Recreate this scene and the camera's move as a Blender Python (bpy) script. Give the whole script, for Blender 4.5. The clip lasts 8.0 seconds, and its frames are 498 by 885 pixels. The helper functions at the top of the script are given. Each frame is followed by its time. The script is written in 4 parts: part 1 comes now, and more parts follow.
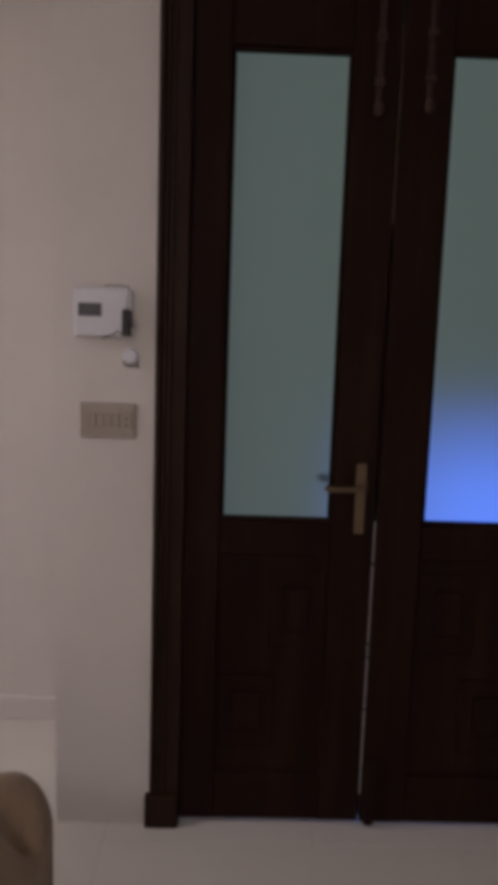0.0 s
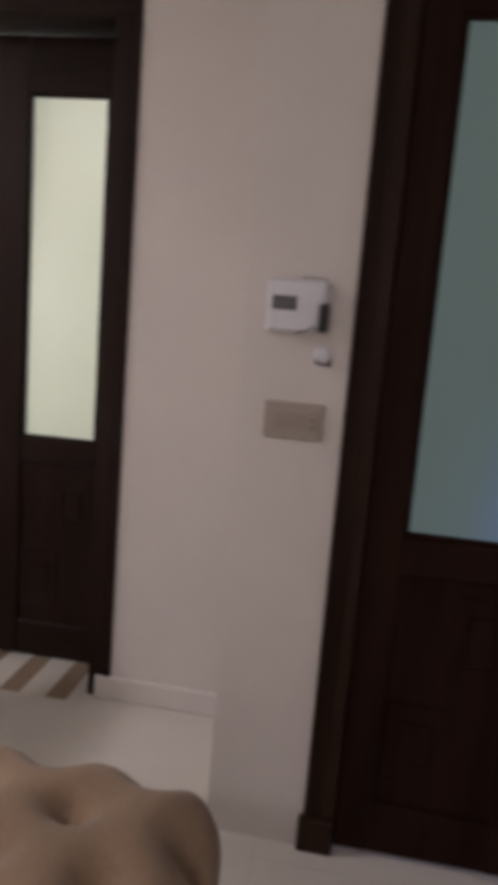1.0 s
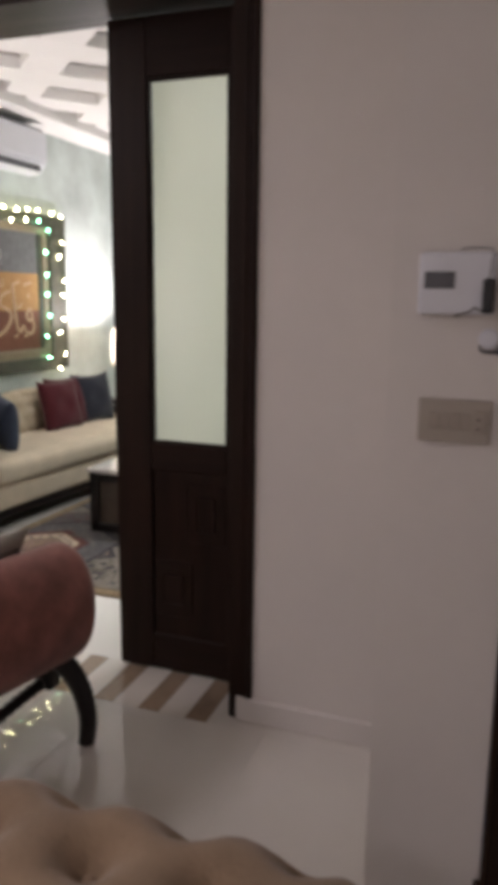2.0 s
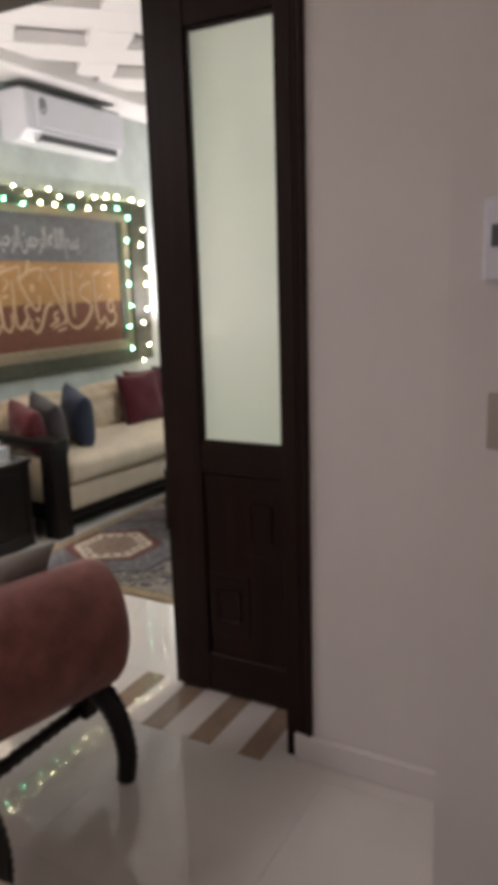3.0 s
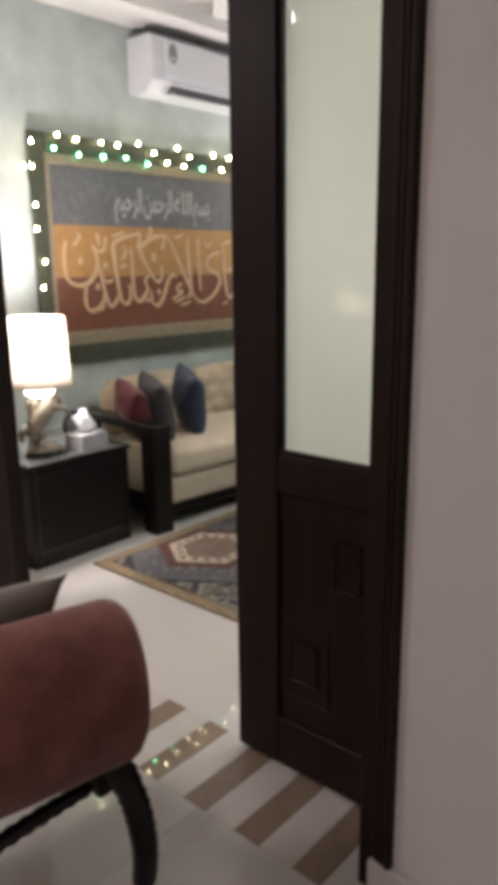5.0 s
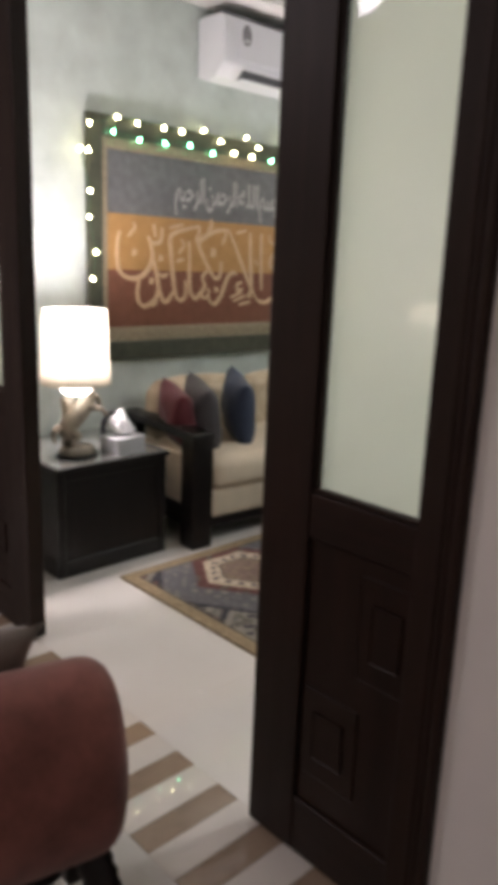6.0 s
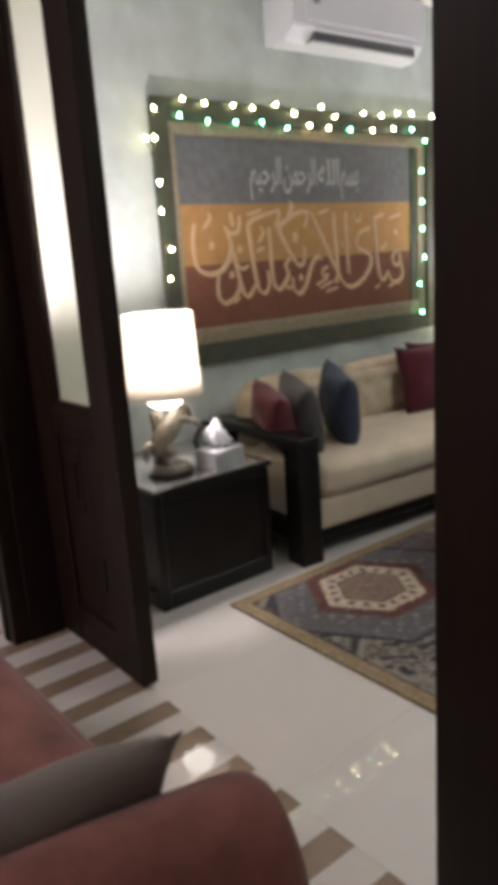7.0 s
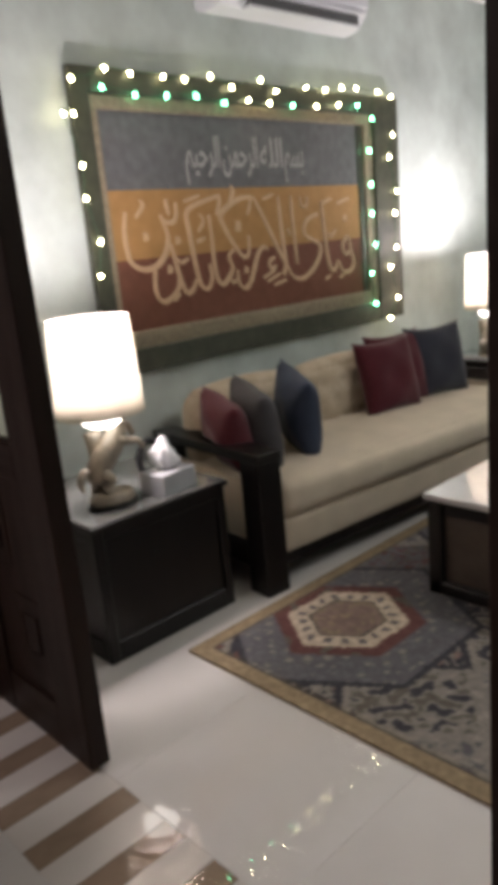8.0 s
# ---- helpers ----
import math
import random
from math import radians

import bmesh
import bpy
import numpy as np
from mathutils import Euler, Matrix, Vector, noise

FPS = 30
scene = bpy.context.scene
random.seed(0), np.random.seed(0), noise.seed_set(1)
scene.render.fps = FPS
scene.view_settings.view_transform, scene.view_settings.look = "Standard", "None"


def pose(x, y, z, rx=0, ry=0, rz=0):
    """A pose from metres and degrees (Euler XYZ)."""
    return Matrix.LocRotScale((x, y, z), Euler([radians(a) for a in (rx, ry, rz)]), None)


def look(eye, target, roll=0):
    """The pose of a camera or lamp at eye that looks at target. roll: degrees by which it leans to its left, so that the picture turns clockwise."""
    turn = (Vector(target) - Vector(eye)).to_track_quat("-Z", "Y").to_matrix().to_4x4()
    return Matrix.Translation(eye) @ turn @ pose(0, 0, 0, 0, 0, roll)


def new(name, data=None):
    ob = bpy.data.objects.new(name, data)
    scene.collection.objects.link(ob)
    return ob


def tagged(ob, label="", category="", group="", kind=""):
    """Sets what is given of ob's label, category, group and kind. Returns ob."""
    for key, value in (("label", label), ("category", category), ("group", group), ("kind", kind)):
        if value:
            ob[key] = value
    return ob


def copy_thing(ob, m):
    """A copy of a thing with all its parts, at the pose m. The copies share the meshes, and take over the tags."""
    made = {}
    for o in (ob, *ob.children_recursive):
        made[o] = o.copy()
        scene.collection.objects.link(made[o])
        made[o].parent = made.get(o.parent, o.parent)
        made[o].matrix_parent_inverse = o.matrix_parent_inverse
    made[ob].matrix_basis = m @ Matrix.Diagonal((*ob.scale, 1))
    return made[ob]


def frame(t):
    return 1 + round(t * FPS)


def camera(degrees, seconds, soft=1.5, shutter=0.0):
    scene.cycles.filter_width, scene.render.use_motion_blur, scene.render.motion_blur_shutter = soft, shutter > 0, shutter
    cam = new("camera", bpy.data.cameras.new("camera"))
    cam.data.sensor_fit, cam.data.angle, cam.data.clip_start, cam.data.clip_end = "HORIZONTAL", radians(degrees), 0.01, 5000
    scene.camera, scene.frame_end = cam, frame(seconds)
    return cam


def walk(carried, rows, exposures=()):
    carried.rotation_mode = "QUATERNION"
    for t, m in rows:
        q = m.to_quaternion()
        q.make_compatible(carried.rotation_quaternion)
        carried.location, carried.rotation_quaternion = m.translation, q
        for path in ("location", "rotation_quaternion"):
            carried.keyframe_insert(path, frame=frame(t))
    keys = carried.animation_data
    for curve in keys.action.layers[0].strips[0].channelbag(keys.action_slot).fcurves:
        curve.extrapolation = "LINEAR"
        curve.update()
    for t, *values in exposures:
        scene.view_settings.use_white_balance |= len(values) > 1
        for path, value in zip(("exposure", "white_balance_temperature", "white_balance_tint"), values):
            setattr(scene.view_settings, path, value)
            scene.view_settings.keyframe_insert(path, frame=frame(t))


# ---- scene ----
cam = camera(37.3, 8.0, 8.0, 0.5)
EXPOSURES = [(0.0, 1.12), (0.5, 1.58), (1.0, 1.28), (1.5, 1.02), (2.2, 0.97), (4.5, 0.97), (6.5, 0.73), (7.0, 0.58), (7.5, 0.50), (8.0, 0.42)]
PATH = [
    (0, (0.137, 0.22, 1.434), (0.181, 2.199, 1.149), 1.9),
    (0.5, (0.093, 0.268, 1.454), (0.106, 2.244, 1.142), 1.4),
    (1, (-0.01, 0.357, 1.453), (-0.327, 2.302, 1.113), 4.6),
    (1.5, (-0.003, 0.465, 1.448), (-0.598, 2.337, 1.075), 2.2),
    (1.6, (-0.012, 0.481, 1.447), (-0.632, 2.345, 1.071), 1.7),
    (2, (-0.084, 0.601, 1.448), (-0.753, 2.447, 1.065), 0.7),
    (2.2, (-0.127, 0.658, 1.461), (-0.848, 2.482, 1.071), 0.1),
    (3.4, (-0.005, 1.132, 1.401), (-1.052, 2.778, 0.957), -2.4),
    (3.5, (0.0, 1.161, 1.397), (-1.072, 2.788, 0.947), -2.5),
    (4, (-0.041, 1.289, 1.397), (-1.174, 2.875, 0.947), -1.5),
    (4.5, (-0.146, 1.43, 1.398), (-1.316, 2.984, 0.93), -0.5),
    (4.7, (-0.173, 1.478, 1.386), (-1.395, 2.99, 0.92), -0.9),
    (5.8, (-0.274, 1.854, 1.39), (-1.657, 3.221, 0.92), 1.8),
    (6, (-0.342, 1.864, 1.389), (-1.75, 3.205, 0.919), 2.2),
    (6.5, (-0.555, 1.945, 1.367), (-2.063, 3.179, 0.915), 0.5),
    (7, (-0.711, 1.999, 1.359), (-2.245, 3.188, 0.873), -3.9),
    (7.5, (-0.889, 2.13, 1.356), (-2.388, 3.364, 0.874), -6.3),
    (8, (-1.055, 2.215, 1.356), (-2.476, 3.524, 0.839), -5.4),
]
walk(cam, [(t, look(eye, target, roll)) for t, eye, target, roll in PATH], EXPOSURES)

# ---- world and lights ----
world = bpy.data.worlds.new("dusk")
scene.world = world
world.use_nodes = True
world.node_tree.nodes["Background"].inputs[0].default_value = (0.10, 0.16, 0.24, 1)
world.node_tree.nodes["Background"].inputs[1].default_value = 0.25
LAMP = (1.0, 0.885, 0.92)


def bulb_light(name, place, watts, radius=0.035, colour=LAMP):
    data = bpy.data.lights.new(name, "POINT")
    data.energy, data.color, data.shadow_soft_size = watts, colour, radius
    ob = new(name, data)
    ob.location = place
    return ob


LAMP_A = (-3.215, 3.53)
LAMP_B = (-3.34, 6.42)
LAMP_C = (-3.99, -1.33)
bulb_light("lamp_light", (*LAMP_A, 1.125), 33, 0.06)
bulb_light("lamp_light", (*LAMP_B, 1.125), 46, 0.06)
bulb_light("lamp_light", (*LAMP_C, 1.02), 12, colour=(1.0, 0.91, 0.95))



# ---- materials ----


def material(name, colour, rough=0.5, metal=0.0, vary=0.12, scale=6.0, fine=60.0, bump=0.0, bump_scale=80.0, coat=0.0, sheen=0.0, spec=0.5, colour2=None, stretch=(1, 1, 1), rvar=0.08):
    m = bpy.data.materials.new(name)
    m.use_nodes = True
    nt = m.node_tree
    n, link = nt.nodes, nt.links.new
    p = n["Principled BSDF"]
    tc = n.new("ShaderNodeTexCoord")
    mp = n.new("ShaderNodeMapping")
    mp.inputs["Scale"].default_value = stretch
    link(tc.outputs["Object"], mp.inputs["Vector"])
    big, small = n.new("ShaderNodeTexNoise"), n.new("ShaderNodeTexNoise")
    big.inputs["Scale"].default_value, small.inputs["Scale"].default_value = scale, fine
    big.inputs["Detail"].default_value, small.inputs["Detail"].default_value = 4, 3
    link(mp.outputs[0], big.inputs["Vector"])
    link(mp.outputs[0], small.inputs["Vector"])
    mix = n.new("ShaderNodeMix")
    mix.data_type, mix.blend_type = "RGBA", "MIX"
    c2 = colour2 or tuple(c * (1 - 2 * vary) for c in colour)
    mix.inputs["A"].default_value, mix.inputs["B"].default_value = (*colour, 1), (*c2, 1)
    add = n.new("ShaderNodeMath")
    add.operation = "MULTIPLY_ADD"
    add.inputs[1].default_value, add.inputs[2].default_value = 1.5, -0.5
    avg = n.new("ShaderNodeMath")
    avg.operation = "MULTIPLY_ADD"
    avg.inputs[1].default_value = 0.35
    link(small.outputs["Fac"], avg.inputs[0])
    link(big.outputs["Fac"], add.inputs[0])
    link(add.outputs[0], avg.inputs[2])
    link(avg.outputs[0], mix.inputs["Factor"])
    mix.clamp_factor = True
    link(mix.outputs["Result"], p.inputs["Base Color"])
    rr = n.new("ShaderNodeMapRange")
    rr.inputs["To Min"].default_value, rr.inputs["To Max"].default_value = max(rough - rvar, 0.02), min(rough + rvar, 1)
    link(big.outputs["Fac"], rr.inputs["Value"])
    link(rr.outputs[0], p.inputs["Roughness"])
    p.inputs["Metallic"].default_value = metal
    p.inputs["Coat Weight"].default_value = coat
    p.inputs["Coat Roughness"].default_value = 0.15
    p.inputs["Sheen Weight"].default_value = sheen
    p.inputs["Specular IOR Level"].default_value = spec
    if bump:
        b, t = n.new("ShaderNodeBump"), n.new("ShaderNodeTexNoise")
        t.inputs["Scale"].default_value, t.inputs["Detail"].default_value = bump_scale, 5
        link(mp.outputs[0], t.inputs["Vector"])
        link(t.outputs["Fac"], b.inputs["Height"])
        b.inputs["Strength"].default_value, b.inputs["Distance"].default_value = bump, 0.004
        link(b.outputs[0], p.inputs["Normal"])
    return m


def glowing(name, colour, strength):
    m = bpy.data.materials.new(name)
    m.use_nodes = True
    p = m.node_tree.nodes["Principled BSDF"]
    p.inputs["Base Color"].default_value = (*colour, 1)
    p.inputs["Emission Color"].default_value = (*colour, 1)
    p.inputs["Emission Strength"].default_value = strength
    return m


def frosted_leaf():
    """Acid-etched pane: scatters the light that comes through, with a smooth polished face."""
    m = bpy.data.materials.new("etched_glass")
    m.use_nodes = True
    n, link = m.node_tree.nodes, m.node_tree.links.new
    n.remove(n["Principled BSDF"])
    tr, di, gl = n.new("ShaderNodeBsdfTranslucent"), n.new("ShaderNodeBsdfDiffuse"), n.new("ShaderNodeBsdfGlossy")
    tr.inputs[0].default_value, di.inputs[0].default_value = (0.82, 0.83, 0.72, 1), (0.66, 0.72, 0.64, 1)
    gl.inputs["Roughness"].default_value = 0.0
    a, b, fr = n.new("ShaderNodeMixShader"), n.new("ShaderNodeMixShader"), n.new("ShaderNodeFresnel")
    rf, c = n.new("ShaderNodeBsdfRefraction"), n.new("ShaderNodeMixShader")
    rf.inputs["Color"].default_value = (0.94, 0.96, 0.88, 1)
    rf.inputs["Roughness"].default_value, rf.inputs["IOR"].default_value = 1.0, 1.3
    c.inputs[0].default_value = 0.22
    link(tr.outputs[0], c.inputs[1]), link(rf.outputs[0], c.inputs[2])
    a.inputs[0].default_value = 0.08
    link(c.outputs[0], a.inputs[1]), link(di.outputs[0], a.inputs[2])
    link(fr.outputs[0], b.inputs[0]), link(a.outputs[0], b.inputs[1]), link(gl.outputs[0], b.inputs[2])
    link(b.outputs[0], n["Material Output"].inputs[0])
    return m


def rough_glass():
    m = bpy.data.materials.new("frosted_glass")
    m.use_nodes = True
    p = m.node_tree.nodes["Principled BSDF"]
    p.inputs["Base Color"].default_value = (0.52, 0.55, 0.53, 1)
    p.inputs["Roughness"].default_value = 0.42
    p.inputs["Transmission Weight"].default_value = 1.0
    p.inputs["IOR"].default_value = 1.3
    return m


def shade_cloth():
    m = bpy.data.materials.new("shade_cloth")
    m.use_nodes = True
    n, link = m.node_tree.nodes, m.node_tree.links.new
    n.remove(n["Principled BSDF"])
    tr, di, a = n.new("ShaderNodeBsdfTranslucent"), n.new("ShaderNodeBsdfDiffuse"), n.new("ShaderNodeMixShader")
    w, tc, ramp = n.new("ShaderNodeTexNoise"), n.new("ShaderNodeTexCoord"), n.new("ShaderNodeMapRange")
    w.inputs["Scale"].default_value = 220
    link(tc.outputs["Object"], w.inputs["Vector"])
    ramp.inputs["To Min"].default_value, ramp.inputs["To Max"].default_value = 0.12, 0.24
    link(w.outputs["Fac"], ramp.inputs["Value"])
    tr.inputs[0].default_value, di.inputs[0].default_value = (0.60, 0.57, 0.51, 1), (0.85, 0.80, 0.72, 1)
    link(ramp.outputs[0], a.inputs[0])
    link(tr.outputs[0], a.inputs[1]), link(di.outputs[0], a.inputs[2])
    link(a.outputs[0], n["Material Output"].inputs[0])
    return m


def painted(name, rough=0.9, vary=0.25):
    """Woven colours kept in the mesh, with thread noise."""
    m = bpy.data.materials.new(name)
    m.use_nodes = True
    n, link = m.node_tree.nodes, m.node_tree.links.new
    p = n["Principled BSDF"]
    at, no, tc, mr, mix = (n.new(k) for k in ("ShaderNodeAttribute", "ShaderNodeTexNoise", "ShaderNodeTexCoord", "ShaderNodeMapRange", "ShaderNodeMix"))
    at.attribute_name = "dye"
    no.inputs["Scale"].default_value, no.inputs["Detail"].default_value = 55, 4
    link(tc.outputs["Object"], no.inputs["Vector"])
    mr.inputs["To Min"].default_value, mr.inputs["To Max"].default_value = 1 - vary * 1.6, 1 + vary
    link(no.outputs["Fac"], mr.inputs["Value"])
    mix.data_type, mix.blend_type = "RGBA", "MULTIPLY"
    mix.inputs["Factor"].default_value = 1
    link(at.outputs["Color"], mix.inputs["A"])
    link(mr.outputs[0], mix.inputs["B"])
    link(mix.outputs["Result"], p.inputs["Base Color"])
    p.inputs["Roughness"].default_value = rough
    p.inputs["Specular IOR Level"].default_value = 0.15
    b = n.new("ShaderNodeBump")
    b.inputs["Strength"].default_value, b.inputs["Distance"].default_value = 0.4, 0.003
    link(no.outputs["Fac"], b.inputs["Height"])
    link(b.outputs[0], p.inputs["Normal"])
    return m


WOOD = material("dark_stained_wood", (0.025, 0.0128, 0.0084), 0.45, vary=0.3, scale=3, fine=30, spec=0.17, bump=0.25, bump_scale=25, stretch=(8, 8, 0.6))
WOOD_H = material("dark_stained_wood_rail", (0.025, 0.0128, 0.0084), 0.45, spec=0.17, vary=0.3, scale=3, fine=30, bump=0.25, bump_scale=25, stretch=(0.6, 8, 8))
ENTRANCE_WOOD = material("red_brown_stained_wood", (0.026, 0.0104, 0.0056), 0.55, vary=0.35, scale=3, fine=30, bump=0.25, bump_scale=25, stretch=(8, 8, 0.6), spec=0.10)
FRAME_WOOD = material("brown_stained_wood", (0.036, 0.018, 0.0105), 0.5, vary=0.3, scale=3, fine=30, bump=0.2, bump_scale=25, stretch=(8, 8, 0.6), spec=0.15)
BLACKWOOD = material("near_black_wood", (0.0115, 0.009, 0.008), 0.34, spec=0.35, vary=0.3, scale=3, fine=30, bump=0.15, bump_scale=30, stretch=(8, 8, 0.8))
HALL_PAINT = material("warm_white_wall_paint", (0.715, 0.675, 0.635), 0.6, vary=0.04, scale=1.5, fine=25, bump=0.12, bump_scale=120)
SAGE_PAINT = material("pale_sage_stucco", (0.61, 0.68, 0.645), 0.65, vary=0.21, scale=3.4, fine=14, bump=0.35, bump_scale=28)
WHITE_PAINT = material("white_ceiling_paint", (0.82, 0.80, 0.78), 0.7, vary=0.03, scale=2, fine=30, bump=0.05, bump_scale=100)
TILE = material("cream_polished_tile", (0.70, 0.665, 0.61), 0.014, vary=0.05, scale=1.2, fine=9, spec=0.5, rvar=0.004)
TILE_BROWN = material("brown_marble_strip", (0.36, 0.265, 0.185), 0.02, vary=0.22, scale=9, fine=40, rvar=0.01)
TILE_CREAM = material("cream_marble_strip", (0.70, 0.65, 0.58), 0.02, vary=0.06, scale=6, fine=30, rvar=0.01)
GROUT = material("pale_grout", (0.71, 0.67, 0.61), 0.8, vary=0.1)
ETCHED = frosted_leaf()
FROSTED = rough_glass()
SHADE = shade_cloth()
BRASS = material("satin_brass", (0.21, 0.155, 0.10), 0.42, metal=0.9, vary=0.15, scale=20)
COPPER = material("worn_copper", (0.065, 0.036, 0.026), 0.42, metal=0.5, vary=0.2, scale=30)
CREAM_CLOTH = material("cream_upholstery", (0.66, 0.56, 0.42), 0.85, vary=0.10, scale=8, fine=180, bump=0.3, bump_scale=220, sheen=0.2, spec=0.2)
FLORAL_CLOTH = material("cream_damask", (0.62, 0.53, 0.40), 0.85, vary=0.2, scale=11, fine=60, bump=0.3, bump_scale=200, sheen=0.2, spec=0.2, colour2=(0.36, 0.27, 0.17))
ROSE_VELVET = material("dusty_rose_velvet", (0.285, 0.108, 0.084), 0.85, vary=0.32, scale=11, fine=70, bump=0.2, bump_scale=260, sheen=0.25, spec=0.15)
TAN_VELVET = material("tan_velvet", (0.375, 0.262, 0.172), 0.95, vary=0.2, scale=9, fine=90, bump=0.6, bump_scale=110, sheen=0.25, spec=0.15)
RED_CLOTH = material("wine_red_cloth", (0.115, 0.018, 0.025), 0.85, vary=0.15, scale=8, fine=160, bump=0.3, bump_scale=240, sheen=0.3, spec=0.15)
MAROON_CLOTH = material("maroon_cloth", (0.085, 0.013, 0.02), 0.85, vary=0.15, scale=8, fine=160, bump=0.3, bump_scale=240, sheen=0.2, spec=0.15)
GREY_CLOTH = material("charcoal_cloth", (0.075, 0.068, 0.072), 0.85, vary=0.15, scale=8, fine=160, bump=0.3, bump_scale=240, sheen=0.2, spec=0.15)
BLUE_CLOTH = material("navy_blue_cloth", (0.043, 0.056, 0.092), 0.85, vary=0.15, scale=8, fine=160, bump=0.3, bump_scale=240, sheen=0.2, spec=0.15)
SLATE_CLOTH = material("dark_slate_cloth", (0.030, 0.032, 0.045), 0.85, vary=0.15, scale=8, fine=160, bump=0.3, bump_scale=240, sheen=0.2, spec=0.15)
TAUPE_CLOTH = material("taupe_satin", (0.20, 0.165, 0.135), 0.5, vary=0.12, scale=6, fine=100, bump=0.15, bump_scale=200, sheen=0.3)
PLASTIC = material("white_plastic", (0.72, 0.73, 0.77), 0.35, vary=0.03, scale=10)
GREY_PLASTIC = material("grey_plastic", (0.10, 0.10, 0.11), 0.4, vary=0.1, scale=10)
STICKER = material("grey_sticker", (0.30, 0.30, 0.32), 0.5, vary=0.3, scale=60)
BLACK_PLASTIC = material("black_plastic", (0.012, 0.012, 0.014), 0.4, vary=0.1, scale=10)
BEIGE_PLASTIC = material("beige_plastic", (0.40, 0.355, 0.30), 0.45, vary=0.05, scale=10)
BEIGE_DARK = material("beige_plastic_rocker", (0.375, 0.33, 0.275), 0.45, vary=0.05, scale=10)
STONE = material("ivory_resin", (0.36, 0.30, 0.225), 0.4, vary=0.35, scale=14, fine=60, coat=0.3)
SILVER_BOX = material("silver_grey_box", (0.55, 0.55, 0.56), 0.35, metal=0.3, vary=0.1, scale=12)
TISSUE = material("white_tissue", (0.85, 0.85, 0.85), 0.9, vary=0.03)
MARBLE = material("white_marble_top", (0.58, 0.565, 0.53), 0.12, vary=0.1, scale=5, fine=20)
GLASS_TOP = material("smoked_glass_top", (0.16, 0.16, 0.15), 0.06, vary=0.1, scale=4, coat=1.0)
ART_GREY = material("slate_grey_needlework", (0.155, 0.156, 0.158), 0.9, vary=0.2, scale=22, fine=140, bump=0.4, bump_scale=180)
ART_GOLD = material("ochre_gold_needlework", (0.41, 0.225, 0.078), 0.85, vary=0.12, scale=18, fine=140, bump=0.4, bump_scale=180)
ART_RED = material("russet_needlework", (0.19, 0.074, 0.044), 0.9, vary=0.15, scale=18, fine=140, bump=0.4, bump_scale=180)
ART_CREAM = material("tarnished_gold_braid", (0.33, 0.27, 0.18), 0.7, vary=0.25, scale=40, fine=120, bump=0.8, bump_scale=90)
ART_LETTER = material("pale_gold_thread", (0.58, 0.40, 0.24), 0.7, vary=0.12, scale=30, fine=160, bump=0.4, bump_scale=200)
ART_SILVER = material("silver_grey_thread", (0.40, 0.39, 0.37), 0.7, vary=0.12, scale=30, fine=160, bump=0.4, bump_scale=200)
ART_FRAME = material("dark_bronze_moulding", (0.056, 0.060, 0.036), 0.55, vary=0.3, scale=20, fine=80, bump=0.5, bump_scale=60)
GREEN_WIRE = material("green_flex", (0.02, 0.09, 0.035), 0.5, vary=0.2, scale=20)
BULB_WARM = glowing("warm_bulb", (1.0, 0.92, 0.52), 38)
BULB_GREEN = glowing("green_bulb", (0.22, 1.0, 0.50), 26)
LAMP_GLASS = glowing("lit_milk_glass", (1.0, 0.93, 0.86), 5.0)
LAMP_BULB = glowing("lit_lamp_bulb", (1.0, 0.9, 0.75), 25)
RUG = painted("rug_pile")

# ---- mesh builders ----


def part(name, bm, mat, parent=None, label="", smooth=False):
    me = bpy.data.meshes.new(name)
    bm.normal_update()
    bm.to_mesh(me)
    bm.free()
    me.materials.append(mat)
    if smooth:
        me.polygons.foreach_set("use_smooth", [True] * len(me.polygons))
    ob = new(name, me)
    if parent:
        ob.parent = parent
    if label:
        ob["label"] = label
    return ob


def thing(name, place, label, category, group="", turn=0):
    ob = new(name)
    ob.matrix_basis = pose(*place, 0, 0, turn)
    ob.empty_display_size = 0.1
    return tagged(ob, label, category, group)


def block(x0, x1, y0, y1, z0, z1, bevel=0.0, seg=2, bm=None):
    bm = bm or bmesh.new()
    one = bmesh.new()
    bmesh.ops.create_cube(one, size=1)
    for v in one.verts:
        v.co = Vector(((x0 + x1) / 2 + v.co.x * (x1 - x0), (y0 + y1) / 2 + v.co.y * (y1 - y0), (z0 + z1) / 2 + v.co.z * (z1 - z0)))
    if bevel:
        bmesh.ops.bevel(one, geom=one.edges[:], offset=bevel, segments=seg, profile=0.5, affect="EDGES")
    me = bpy.data.meshes.new("t")
    one.to_mesh(me)
    one.free()
    bm.from_mesh(me)
    bpy.data.meshes.remove(me)
    return bm


